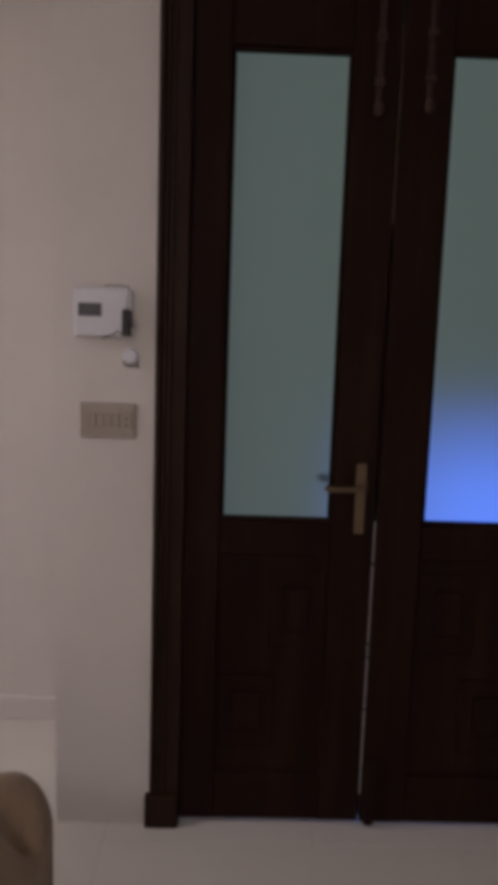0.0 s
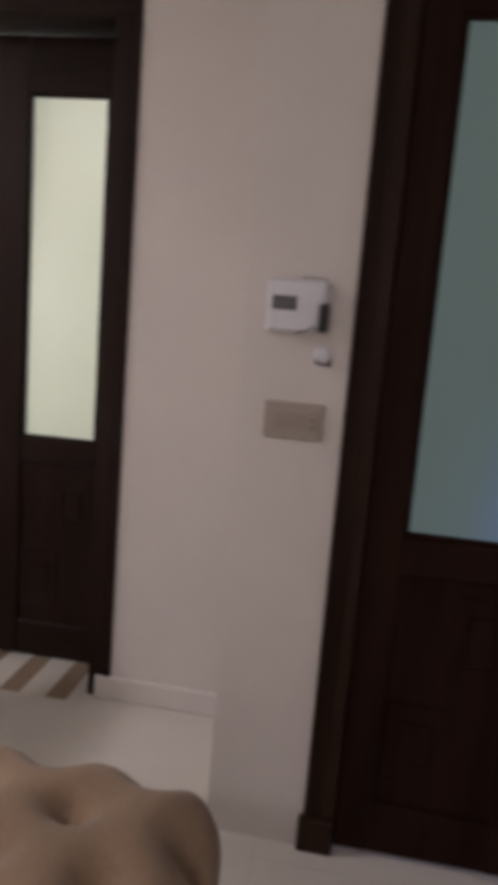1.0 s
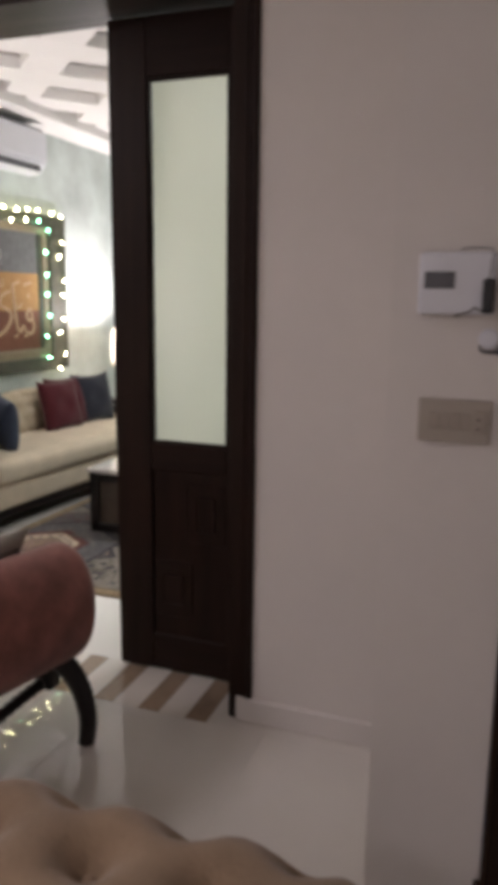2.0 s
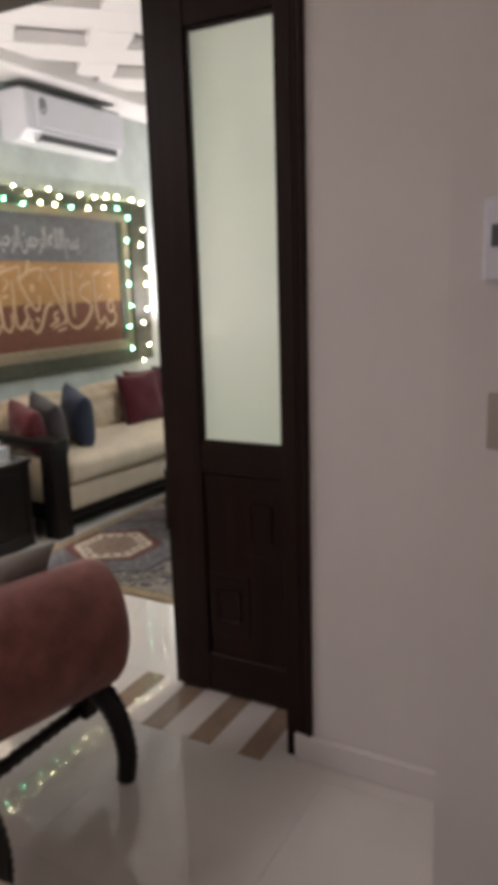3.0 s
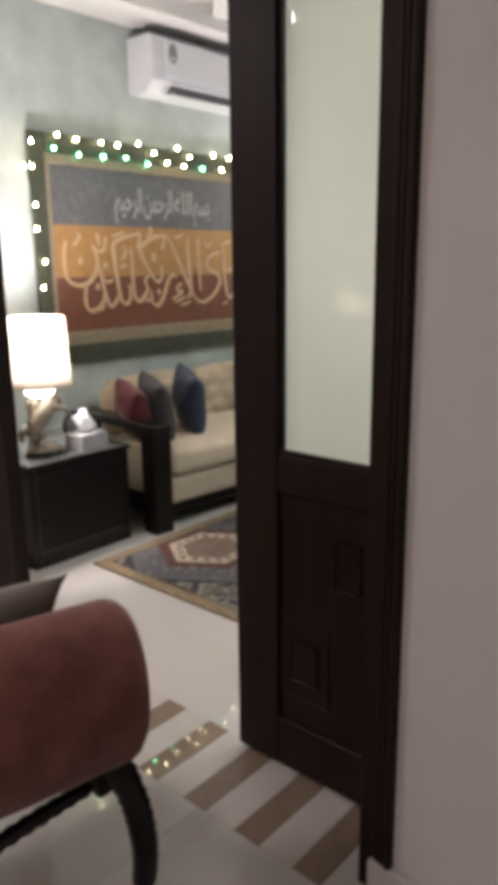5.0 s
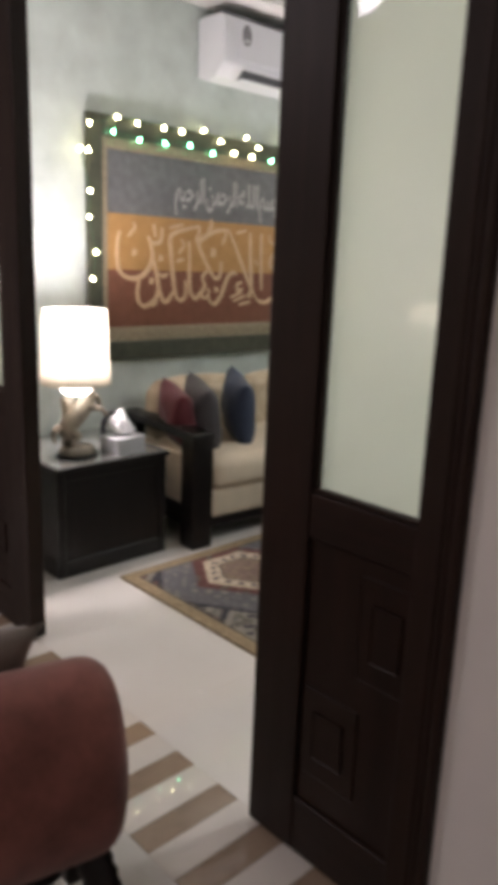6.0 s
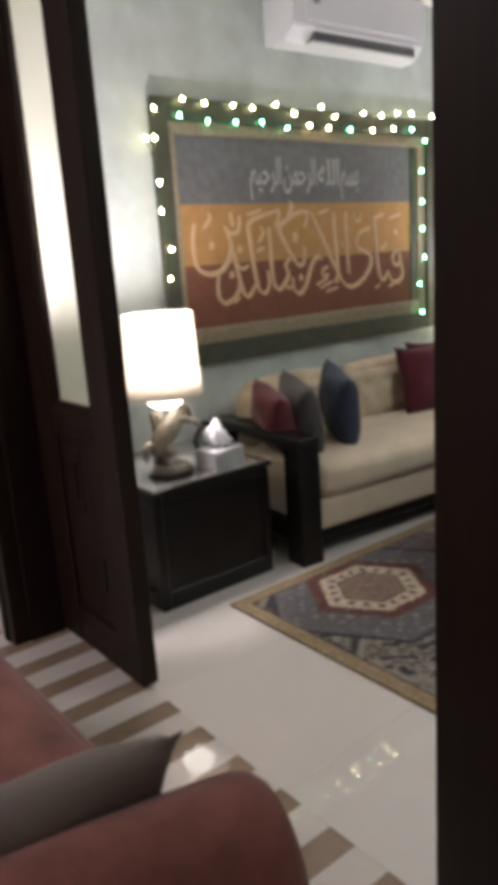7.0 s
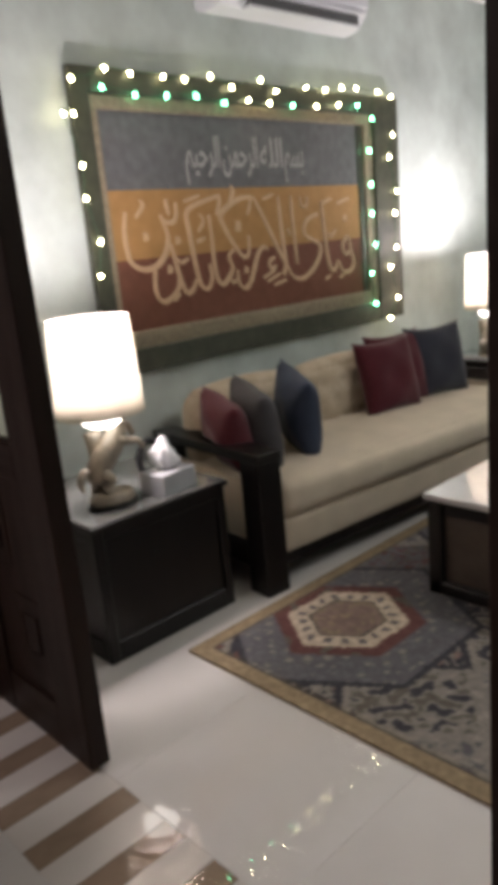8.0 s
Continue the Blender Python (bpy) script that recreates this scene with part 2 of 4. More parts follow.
def pad(cx, cy, cz, sx, sy, sz, r, n=14, puff=0.0, shape=None):
    """A soft rounded box, n cells along each side, bulging by puff."""
    bm = bmesh.new()
    h = Vector((sx / 2, sy / 2, sz / 2))
    inner = Vector((max(h.x - r, 0), max(h.y - r, 0), max(h.z - r, 0)))
    seen = {}

    def vert(p):
        key = (round(p.x, 5), round(p.y, 5), round(p.z, 5))
        if key not in seen:
            q = Vector((min(max(p.x, -inner.x), inner.x), min(max(p.y, -inner.y), inner.y), min(max(p.z, -inner.z), inner.z)))
            d = p - q
            w = q + (d.normalized() * r if d.length > 1e-9 else d)
            a, b, c = p.x / h.x, p.y / h.y, p.z / h.z
            w.x += puff * a * (1 - b * b) * (1 - c * c)
            w.y += puff * b * (1 - a * a) * (1 - c * c)
            w.z += puff * c * (1 - a * a) * (1 - b * b)
            if shape:
                w = shape(w, a, b, c)
            seen[key] = bm.verts.new(w + Vector((cx, cy, cz)))
        return seen[key]

    # finer cells near the edges
    ts = sorted({round(math.sin(math.pi / 2 * (2 * i / n - 1)), 6) for i in range(n + 1)})
    for axis in range(3):
        for side in (-1, 1):
            for i in range(len(ts) - 1):
                for j in range(len(ts) - 1):
                    quad = []
                    for s, t in ((ts[i], ts[j]), (ts[i + 1], ts[j]), (ts[i + 1], ts[j + 1]), (ts[i], ts[j + 1])):
                        p = [0, 0, 0]
                        p[axis], p[(axis + 1) % 3], p[(axis + 2) % 3] = side, s, t
                        quad.append(vert(Vector((p[0] * h.x, p[1] * h.y, p[2] * h.z))))
                    bm.faces.new(quad if side > 0 else quad[::-1])
    return bm


def tube(points, radii, seg=10, bm=None, cap=True):
    """A round body swept along points, with a radius at each."""
    bm = bm or bmesh.new()
    pts = [Vector(p) for p in points]
    if not isinstance(radii, (list, tuple)):
        radii = [radii] * len(pts)
    rings, side = [], None
    for i, p in enumerate(pts):
        d = (pts[min(i + 1, len(pts) - 1)] - pts[max(i - 1, 0)]).normalized()
        if side is None:
            side = d.orthogonal().normalized()
        side = (side - d * side.dot(d)).normalized()
        up = d.cross(side)
        rings.append([bm.verts.new(p + radii[i] * (math.cos(a) * side + math.sin(a) * up)) for a in (2 * math.pi * k / seg for k in range(seg))])
    for a, b in zip(rings, rings[1:]):
        for k in range(seg):
            bm.faces.new((a[k], a[(k + 1) % seg], b[(k + 1) % seg], b[k]))
    if cap:
        bm.faces.new(rings[0][::-1])
        bm.faces.new(rings[-1])
    return bm


def turned(profile, seg=28, cx=0.0, cy=0.0, bm=None):
    """A lathe body: rows of radius and height."""
    bm = bm or bmesh.new()
    rings = [[bm.verts.new((cx + r * math.cos(2 * math.pi * k / seg), cy + r * math.sin(2 * math.pi * k / seg), z)) for k in range(seg)] for r, z in profile]
    for a, b in zip(rings, rings[1:]):
        for k in range(seg):
            bm.faces.new((a[k], a[(k + 1) % seg], b[(k + 1) % seg], b[k]))
    return bm


def smooth_line(points, steps=8):
    """Points on a Catmull-Rom line through the given ones."""
    pts = [Vector(p) for p in points]
    out = []
    for i in range(len(pts) - 1):
        a, b, c, d = pts[max(i - 1, 0)], pts[i], pts[i + 1], pts[min(i + 2, len(pts) - 1)]
        for k in range(steps):
            t = k / steps
            out.append(0.5 * ((2 * b) + (c - a) * t + (2 * a - 5 * b + 4 * c - d) * t * t + (3 * b - a - 3 * c + d) * t**3))
    return out + [pts[-1]]


def ball(cx, cy, cz, rx, ry=None, rz=None, u=14, v=8, bm=None):
    bm = bm or bmesh.new()
    bmesh.ops.create_uvsphere(bm, u_segments=u, v_segments=v, radius=1, matrix=Matrix.Translation((cx, cy, cz)) @ Matrix.Diagonal((rx, ry or rx, rz or rx, 1)))
    return bm


def structure(name, bm, mat, label, category):
    return tagged(part(name, bm, mat), label, category, kind="structure")


# ---- structure ----
HALL_Y, DOOR_Y, WEST, LEAF_Y = 2.815, 2.222, -3.79, 3.005
OPEN_L, OPEN_R, HEAD = -3.27, -0.95, 2.38

slab = structure("floor", block(-5.2, 2.2, -2.6, 7.6, -0.20, -0.004), GROUT, "floor of polished cream tiles with thin joints", "floor")

# hall: wall with the wide opening, pier and entrance door wall
b = block(OPEN_R + 0.087, 0.05, HALL_Y, 3.10, 0, 2.95)
block(-5.2, OPEN_L - 0.06, HALL_Y, 3.10, 0, 2.95, bm=b)
block(OPEN_L - 0.06, OPEN_R + 0.087, HALL_Y, 3.10, HEAD + 0.09, 2.95, bm=b)
structure("wall_opening", b, HALL_PAINT, "warm white plaster wall with a wide door opening", "wall")
b = block(-0.35, -0.078, DOOR_Y, HALL_Y, 0, 2.95)
block(-0.078, 1.22, DOOR_Y, 2.50, 2.46, 2.95, bm=b)
block(1.22, 2.2, DOOR_Y, 2.50, 0, 2.95, bm=b)
structure("wall_entrance", b, HALL_PAINT, "warm white plaster pier beside the entrance door", "wall")
structure("wall_hall_east", block(2.0, 2.2, -2.6, DOOR_Y, 0, 2.95), HALL_PAINT, "plain warm white hall wall", "wall")
structure("wall_hall_south", block(-5.2, 2.0, -2.6, -2.4, 0, 2.95), HALL_PAINT, "plain warm white hall wall", "wall")
structure("wall_hall_west", block(-5.2, -5.0, -2.4, HALL_Y, 0, 2.95), HALL_PAINT, "plain warm white hall wall", "wall")
structure("wall_west", block(-4.0, WEST, 3.10, 7.6, 0, 2.95), SAGE_PAINT, "pale sage textured wall behind the sofa", "wall")
structure("wall_north", block(WEST, 0.05, 7.4, 7.6, 0, 2.95), SAGE_PAINT, "pale sage textured wall", "wall")
structure("wall_east", block(-0.10, 0.05, 3.10, 7.4, 0, 2.95), SAGE_PAINT, "pale sage textured wall", "wall")
structure("ceiling_hall", block(-5.2, 2.2, -2.6, 3.10, 2.75, 2.95), WHITE_PAINT, "plain white ceiling", "ceiling")
# living room ceiling: lowered border, and bars laid slantwise with slots between them under the slab
SOFFIT, BAR_Z = 2.728, 2.80
b = block(-4.0, 0.05, 3.10, 7.6, 2.885, 3.10)
block(WEST, WEST + 0.33, 3.10, 7.4, SOFFIT, 2.887, 0.006, 1, bm=b)
block(-0.50, -0.10, 3.10, 7.4, SOFFIT, 2.887, 0.006, 1, bm=b)
block(WEST + 0.33, -0.50, 3.10, 3.60, SOFFIT, 2.887, 0.006, 1, bm=b)
block(WEST + 0.33, -0.50, 7.05, 7.4, SOFFIT, 2.887, 0.006, 1, bm=b)


def slant_bar(p0, p1, q0, q1, bm):
    """A bar in the slanting grid, p along its length and q across it."""
    one = block(p0, p1, q0, q1, BAR_Z, BAR_Z + 0.075, 0.004, 1)
    bmesh.ops.rotate(one, verts=one.verts, cent=(0, 0, 0), matrix=Euler((0, 0, radians(47))).to_matrix())
    bmesh.ops.translate(one, verts=one.verts, vec=(-2.67, 4.62, 0))
    me = bpy.data.meshes.new("t")
    one.to_mesh(me)
    one.free()
    bm.from_mesh(me)
    bpy.data.meshes.remove(me)


def run_in_room(q):
    """The stretch of a slanting line at q that lies over the room."""
    c, d = math.cos(radians(47)), math.sin(radians(47))
    inside = [p for p in (0.02 * i for i in range(-200, 200)) if -3.62 < -2.67 + p * c - q * d < -0.3 and 3.4 < 4.62 + p * d + q * c < 7.2]
    return (inside[0], inside[-1]) if inside else None


for k in range(-5, 6):
    q = 0.61 * k
    ends = [run_in_room(q - 0.30), run_in_room(q)]
    if all(ends):
        slant_bar(max(e[0] for e in ends), min(e[1] for e in ends), q - 0.30, q, b)
    for j in range(-6, 7):
        p = 0.40 + 0.64 * j
        span = run_in_room(q), run_in_room(q + 0.31)
        if all(span) and all(e[0] < p and p + 0.24 < e[1] for e in span):
            slant_bar(p, p + 0.24, q + 0.002, q + 0.308, b)
structure("ceiling_living", b, WHITE_PAINT, "white false ceiling with a lowered border and slanting slots", "ceiling")

b = block(-0.919, -0.35, HALL_Y - 0.019, HALL_Y, 0, 0.088, 0.004, 1)
structure("baseboard", b, HALL_PAINT, "low warm white skirting along the hall wall", "baseboard")
b = block(WEST, WEST + 0.015, 3.10, 7.4, 0, 0.09, 0.003, 1)
structure("baseboard_living", b, WHITE_PAINT, "low white skirting under the sage wall", "baseboard")

# ---- doors ----


def door_leaf(name, label, x0, x1, y0, thick, top, g0, g1, gz0, gz1, glass, mirror=False, WOOD=WOOD, WOOD_H=WOOD_H):
    """A framed leaf: two stiles, rails, an etched pane and a carved lower panel."""
    d = tagged(thing(name, (x0, y0, 0.0), label, "door"), kind="structure")
    w, a, c = x1 - x0, g0 - x0, g1 - x0
    low = 0.014
    part("stile", block(0, a, 0, thick, low, top, 0.004, 2), WOOD, d)
    part("stile", block(c, w, 0, thick, low, top, 0.004, 2), WOOD, d)
    part("top_rail", block(a, c, 0.002, thick - 0.002, gz1, top, 0.003, 1), WOOD_H, d)
    part("lock_rail", block(a, c, 0.002, thick - 0.002, gz0 - 0.10, gz0, 0.003, 1), WOOD_H, d)
    part("bottom_rail", block(a, c, 0.002, thick - 0.002, low, 0.16, 0.003, 1), WOOD_H, d)
    part("panel", block(a, c, 0.012, thick - 0.012, 0.16, gz0 - 0.10), WOOD, d)
    # overlapping raised squares
    pw, ph = c - a, gz0 - 0.26
    for fx, fz, fw, fh, up in ((0.02, 0.12, 0.52, 0.34, 0.0), (0.48, 0.58, 0.50, 0.36, 0.0), (0.14, 0.20, 0.28, 0.18, 0.003), (0.60, 0.66, 0.24, 0.20, 0.003)):
        fx = 1 - fx - fw if mirror else fx
        part("moulding", block(a + fx * pw, a + (fx + fw) * pw, 0.0092 - up, 0.0125 - up * 2, 0.16 + fz * ph, 0.16 + (fz + fh) * ph, 0.003, 1), WOOD, d)
    pane = part("pane", block(a + 0.0005, c - 0.0005, thick * 0.55, thick * 0.55 + 0.006, gz0 + 0.0005, gz1 - 0.0005), glass, d, "frosted glass pane")
    pane.visible_shadow = False
    for z0, z1 in ((gz0, gz0 + 0.012), (gz1 - 0.012, gz1)):
        part("glazing_bead", block(a, c, 0.008, thick * 0.55 - 0.001, z0, z1, 0.003, 1), WOOD_H, d)
    for u0, u1 in ((a, a + 0.010), (c - 0.010, c)):
        part("glazing_bead", block(u0, u1, 0.008, thick * 0.55 - 0.001, gz0 + 0.012, gz1 - 0.012, 0.003, 1), WOOD, d)
    return d


def door_frame(name, label, x0, x1, y0, y1, head, width, WOOD=WOOD, WOOD_H=WOOD_H):
    f = tagged(thing(name, (x0, y0, 0.0), label, "door frame"), kind="structure")
    w, dp = x1 - x0, y1 - y0
    for s, x in ((-1, 0), (1, w)):
        def span(a, c):
            return (x + s * a, x + s * c) if s > 0 else (x + s * c, x + s * a)
        post = part("post", block(*span(0, width), -0.004, dp, 0, head, 0.004, 2), WOOD, f)
        # stepped casing: a flat inner band, then a bead, a fillet and an outer roll
        for a, c, out, bev in ((0.46, 0.60, 0.009, 0.003), (0.64, 0.76, 0.012, 0.003), (0.79, 1.0, 0.016, 0.006)):
            part("casing_moulding", block(*span(a * width, c * width), -out, -0.003, 0, head, bev, 2), WOOD, post)
    part("head", block(-width, w + width, -0.012, dp, head, head + 0.10, 0.006, 2), WOOD_H, f)
    # rebate lips behind which the leaves close
    part("lip", block(0, 0.014, 0.06, dp - 0.075, 0, head, 0.003, 1), WOOD, f)
    part("lip", block(w - 0.014, w, 0.06, dp - 0.075, 0, head, 0.003, 1), WOOD, f)
    return f


door_frame("door_frame_living", "dark-stained wooden frame round the wide opening", OPEN_L, OPEN_R, HALL_Y, 3.085, HEAD, 0.085)
door_leaf("door_1", "dark wooden leaf with a tall frosted pane, standing closed", -1.490, -0.952, LEAF_Y, 0.05, 2.372, -1.343, -1.040, 0.916, 2.180, ETCHED)
door_leaf("door_2", "dark wooden leaf with a tall frosted pane, standing closed", -3.268, -2.662, LEAF_Y, 0.060, 2.372, -3.10, -2.815, 0.916, 2.180, ETCHED, True)

door_frame("door_frame_entrance", "dark-stained wooden frame of the entrance door", 0.008, 1.132, DOOR_Y, 2.40, 2.36, 0.084, FRAME_WOOD, FRAME_WOOD)
left_leaf = door_leaf("door_3", "dark wooden entrance leaf with a tall frosted pane, shut", 0.010, 0.541, DOOR_Y + 0.010, 0.05, 2.352, 0.108, 0.420, 0.922, 2.172, FROSTED, False, ENTRANCE_WOOD, ENTRANCE_WOOD)
right_leaf = door_leaf("door_4", "dark wooden entrance leaf with a tall frosted pane, shut", 0.547, 1.130, DOOR_Y + 0.004, 0.05, 2.352, 0.674, 1.000, 0.922, 2.178, FROSTED, True, ENTRANCE_WOOD, ENTRANCE_WOOD)
# plinth blocks at the foot of the frame
part("plinth", block(-0.098, -0.001, -0.024, 0.02, 0, 0.10, 0.006, 2), FRAME_WOOD, bpy.data.objects["door_frame_entrance"])
# rebate strip of the meeting stiles, light shows past its ends
part("rebate_strip", block(0.530, 0.560, 0.052, 0.062, 0.95, 1.73, 0.002, 1), ENTRANCE_WOOD, left_leaf)
part("meeting_bead", block(0.546, 0.575, -0.026, -0.009, 0.014, 0.22, 0.006, 2), ENTRANCE_WOOD, left_leaf)


def lever(leaf, x, y, out):
    """Back plate, lever and keyhole on one face of a leaf; out is -1 towards the hall."""
    h = part("door_handle", block(x - 0.014, x + 0.014, min(y, y + out * 0.006), max(y, y + out * 0.006), 0.895, 1.095, 0.003, 2), BRASS, leaf, "satin brass plate handle")
    part("lever", tube(smooth_line([(x, y, 1.03), (x, y + out * 0.045, 1.03), (x - 0.025, y + out * 0.055, 1.031), (x - 0.085, y + out * 0.055, 1.03), (x - 0.105, y + out * 0.052, 1.036)], 5), 0.0085, 10), BRASS, h, smooth=True)
    part("rose", tube([(x, y, 1.03), (x, y + out * 0.012, 1.03)], 0.016, 14), BRASS, h)
    part("keyhole", tube([(x, y + out * 0.0055, 0.945), (x, y + out * 0.009, 0.945)], 0.010, 12), BRASS, h)


# broken pale strips between the leaves: the gap's slit of light, given as colour
for z0, z1 in ((0.10, 0.17), (0.175, 0.30), (0.305, 0.36), (0.37, 0.40), (0.405, 0.52), (0.53, 0.56), (0.57, 0.66), (0.665, 0.80), (0.81, 0.93)):
    part("gap_strip", block(0.5322, 0.5362, 0.002, 0.010, z0, z1, 0.001, 1), SILVER_BOX, left_leaf, "pale strip standing in for the slit of light between the leaves")
for z0, z1 in ((1.74, 1.93), (1.935, 2.10), (2.105, 2.24)):
    part("gap_strip", block(0.5322, 0.5362, 0.002, 0.010, z0, z1, 0.001, 1), BRASS, left_leaf, "dull brass edge")
lever(left_leaf, 0.487, 0.0, -1)
lever(left_leaf, 0.487, 0.052, 1)


def barrel_bolt(leaf, x, y, z0, z1):
    b = part("barrel_bolt", tube([(x, y - 0.010, z0), (x, y - 0.010, z1)], 0.0045, 10), COPPER, leaf, "worn copper barrel bolt")
    part("back_plate", block(x - 0.009, x + 0.009, y - 0.003, y, z0 + 0.02, z1, 0.001, 1), COPPER, b)
    part("knob", ball(x, y - 0.016, z0 + 0.008, 0.013, 0.008, 0.018), COPPER, b, smooth=True)
    for z in (z0 + 0.07, z0 + 0.18):
        part("guide", block(x - 0.012, x + 0.012, y - 0.018, y - 0.002, z, z + 0.016, 0.002, 1), COPPER, b)


barrel_bolt(left_leaf, 0.478, 0.0, 2.015, 2.33)
barrel_bolt(right_leaf, 0.070, 0.0, 2.025, 2.33)

# dusk outside the entrance: a self-lit backdrop and the porch floor
bd = bpy.data.materials.new("dusk_backdrop")
bd.use_nodes = True
n, link = bd.node_tree.nodes, bd.node_tree.links.new
n.remove(n["Principled BSDF"])
# blue glow behind the panes, painted into the emission towards low and right
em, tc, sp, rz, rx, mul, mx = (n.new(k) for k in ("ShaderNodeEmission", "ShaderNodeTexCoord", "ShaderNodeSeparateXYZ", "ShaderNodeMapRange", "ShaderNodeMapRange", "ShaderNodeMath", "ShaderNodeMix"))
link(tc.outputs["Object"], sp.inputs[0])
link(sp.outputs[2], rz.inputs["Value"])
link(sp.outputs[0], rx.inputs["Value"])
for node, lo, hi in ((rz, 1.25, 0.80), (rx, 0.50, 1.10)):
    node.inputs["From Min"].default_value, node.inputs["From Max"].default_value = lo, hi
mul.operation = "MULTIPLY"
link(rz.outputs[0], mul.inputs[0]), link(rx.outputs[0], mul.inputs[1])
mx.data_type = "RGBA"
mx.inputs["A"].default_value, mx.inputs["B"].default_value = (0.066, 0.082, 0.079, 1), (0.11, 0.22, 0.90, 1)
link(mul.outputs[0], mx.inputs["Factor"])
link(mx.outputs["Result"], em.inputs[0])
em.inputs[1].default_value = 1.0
link(em.outputs[0], n["Material Output"].inputs[0])
structure("backdrop", block(0.06, 3.4, 3.25, 3.26, -0.2, 3.2), bd, "self-lit grey dusk backdrop with a blue glow painted low on its right", "backdrop")

# ---- hall fittings ----
def unseen_fill_lamp(place, glow, r=0.21):
    fl = thing("unseen_fill_lamp", place, "unseen round white flush lamp, added to fill the room with light", "ceiling lamp", "ceiling lamps")
    part("housing", turned([(0.0, 0.0), (r, 0.0), (r, -0.05), (r - 0.015, -0.055), (r - 0.015, -0.03), (0.0, -0.03)], 40), PLASTIC, fl)
    part("diffuser", turned([(0.0, -0.058), (r - 0.09, -0.055), (r - 0.02, -0.045), (r - 0.02, -0.035), (0.0, -0.034)], 40), glow, fl, "lit white diffuser", smooth=True)


# added fill light, out of view: two in the hall, one in the living room
unseen_fill_lamp((-3.2, 1.2, 2.75), glowing("lit_diffuser", (1.0, 0.895, 0.955), 12), 0.40)
unseen_fill_lamp((-0.9, -1.5, 2.75), glowing("lit_dim_diffuser", (1.0, 0.895, 0.955), 7.6), 0.40)
unseen_fill_lamp((-1.0, 5.3, BAR_Z), glowing("lit_cool_diffuser", (0.95, 0.96, 0.98), 48))
ic = thing("intercom", (-0.206, DOOR_Y, 1.485), "white wall intercom with a grey screen and black plug", "intercom")
part("housing", block(-0.086, 0.068, -0.028, 0, -0.065, 0.062, 0.008, 3), PLASTIC, ic)
part("screen", block(-0.073, -0.012, -0.031, -0.027, -0.012, 0.022, 0.001, 1), GREY_PLASTIC, ic, "grey screen")
part("plug", block(0.044, 0.068, -0.052, -0.022, -0.062, 0.008, 0.006, 2), BLACK_PLASTIC, ic, "black plug-in adaptor")
part("cable", tube(smooth_line([(0.056, -0.036, 0.006), (0.058, -0.034, 0.040), (0.060, -0.030, 0.060), (0.050, -0.020, 0.068), (0.010, -0.014, 0.070), (-0.005, -0.012, 0.066)], 6), 0.0012, 6), GREY_PLASTIC, ic, "black cable")
part("cable", tube(smooth_line([(0.05, -0.036, -0.06), (0.03, -0.034, -0.050), (0.02, -0.030, -0.058), (-0.01, -0.030, -0.067)], 6), 0.0018, 6), BLACK_PLASTIC, ic, "black cable")
cb = thing("door_chime", (-0.144, DOOR_Y, 1.372), "small round white door chime on a bracket", "door chime")
part("disc", tube([(0, 0, 0), (0, -0.012, 0), (0, -0.018, 0)], [0.021, 0.021, 0.016], 24), PLASTIC, cb)
part("bracket", tube(smooth_line([(-0.018, -0.004, -0.014), (-0.012, -0.006, -0.026), (0.014, -0.006, -0.026), (0.02, -0.004, -0.014)], 5), 0.0025, 6), GREY_PLASTIC, cb)
part("screw", ball(0.019, -0.006, -0.029, 0.004), BLACK_PLASTIC, cb)
sw = thing("switch_plate", (-0.203, DOOR_Y, 1.196), "beige plastic switch plate with rockers and a socket", "switch plate")
part("plate", block(-0.076, 0.076, -0.010, 0, -0.047, 0.047, 0.004, 3), BEIGE_PLASTIC, sw)
for k in range(4):
    part("rocker", block(-0.052 + 0.022 * k, -0.032 + 0.022 * k, -0.0118, -0.009, -0.018, 0.018, 0.002, 1), BEIGE_DARK, sw)
part("socket", block(0.040, 0.066, -0.0125, -0.009, -0.026, 0.026, 0.002, 1), BEIGE_DARK, sw)
for z in (-0.013, 0.006):
    part("pin_hole", tube([(0.050, -0.0130, z), (0.050, -0.0118, z)], 0.003, 8), BLACK_PLASTIC, sw)

# ---- rose bench in front of the opening ----
RX, RZ, BY0, BY1 = -1.383, 0.494, 1.96, 2.505
bench = thing("bench", (RX, BY1, 0.0), "dusty rose velvet bench with rolled ends and dark legs", "bench")


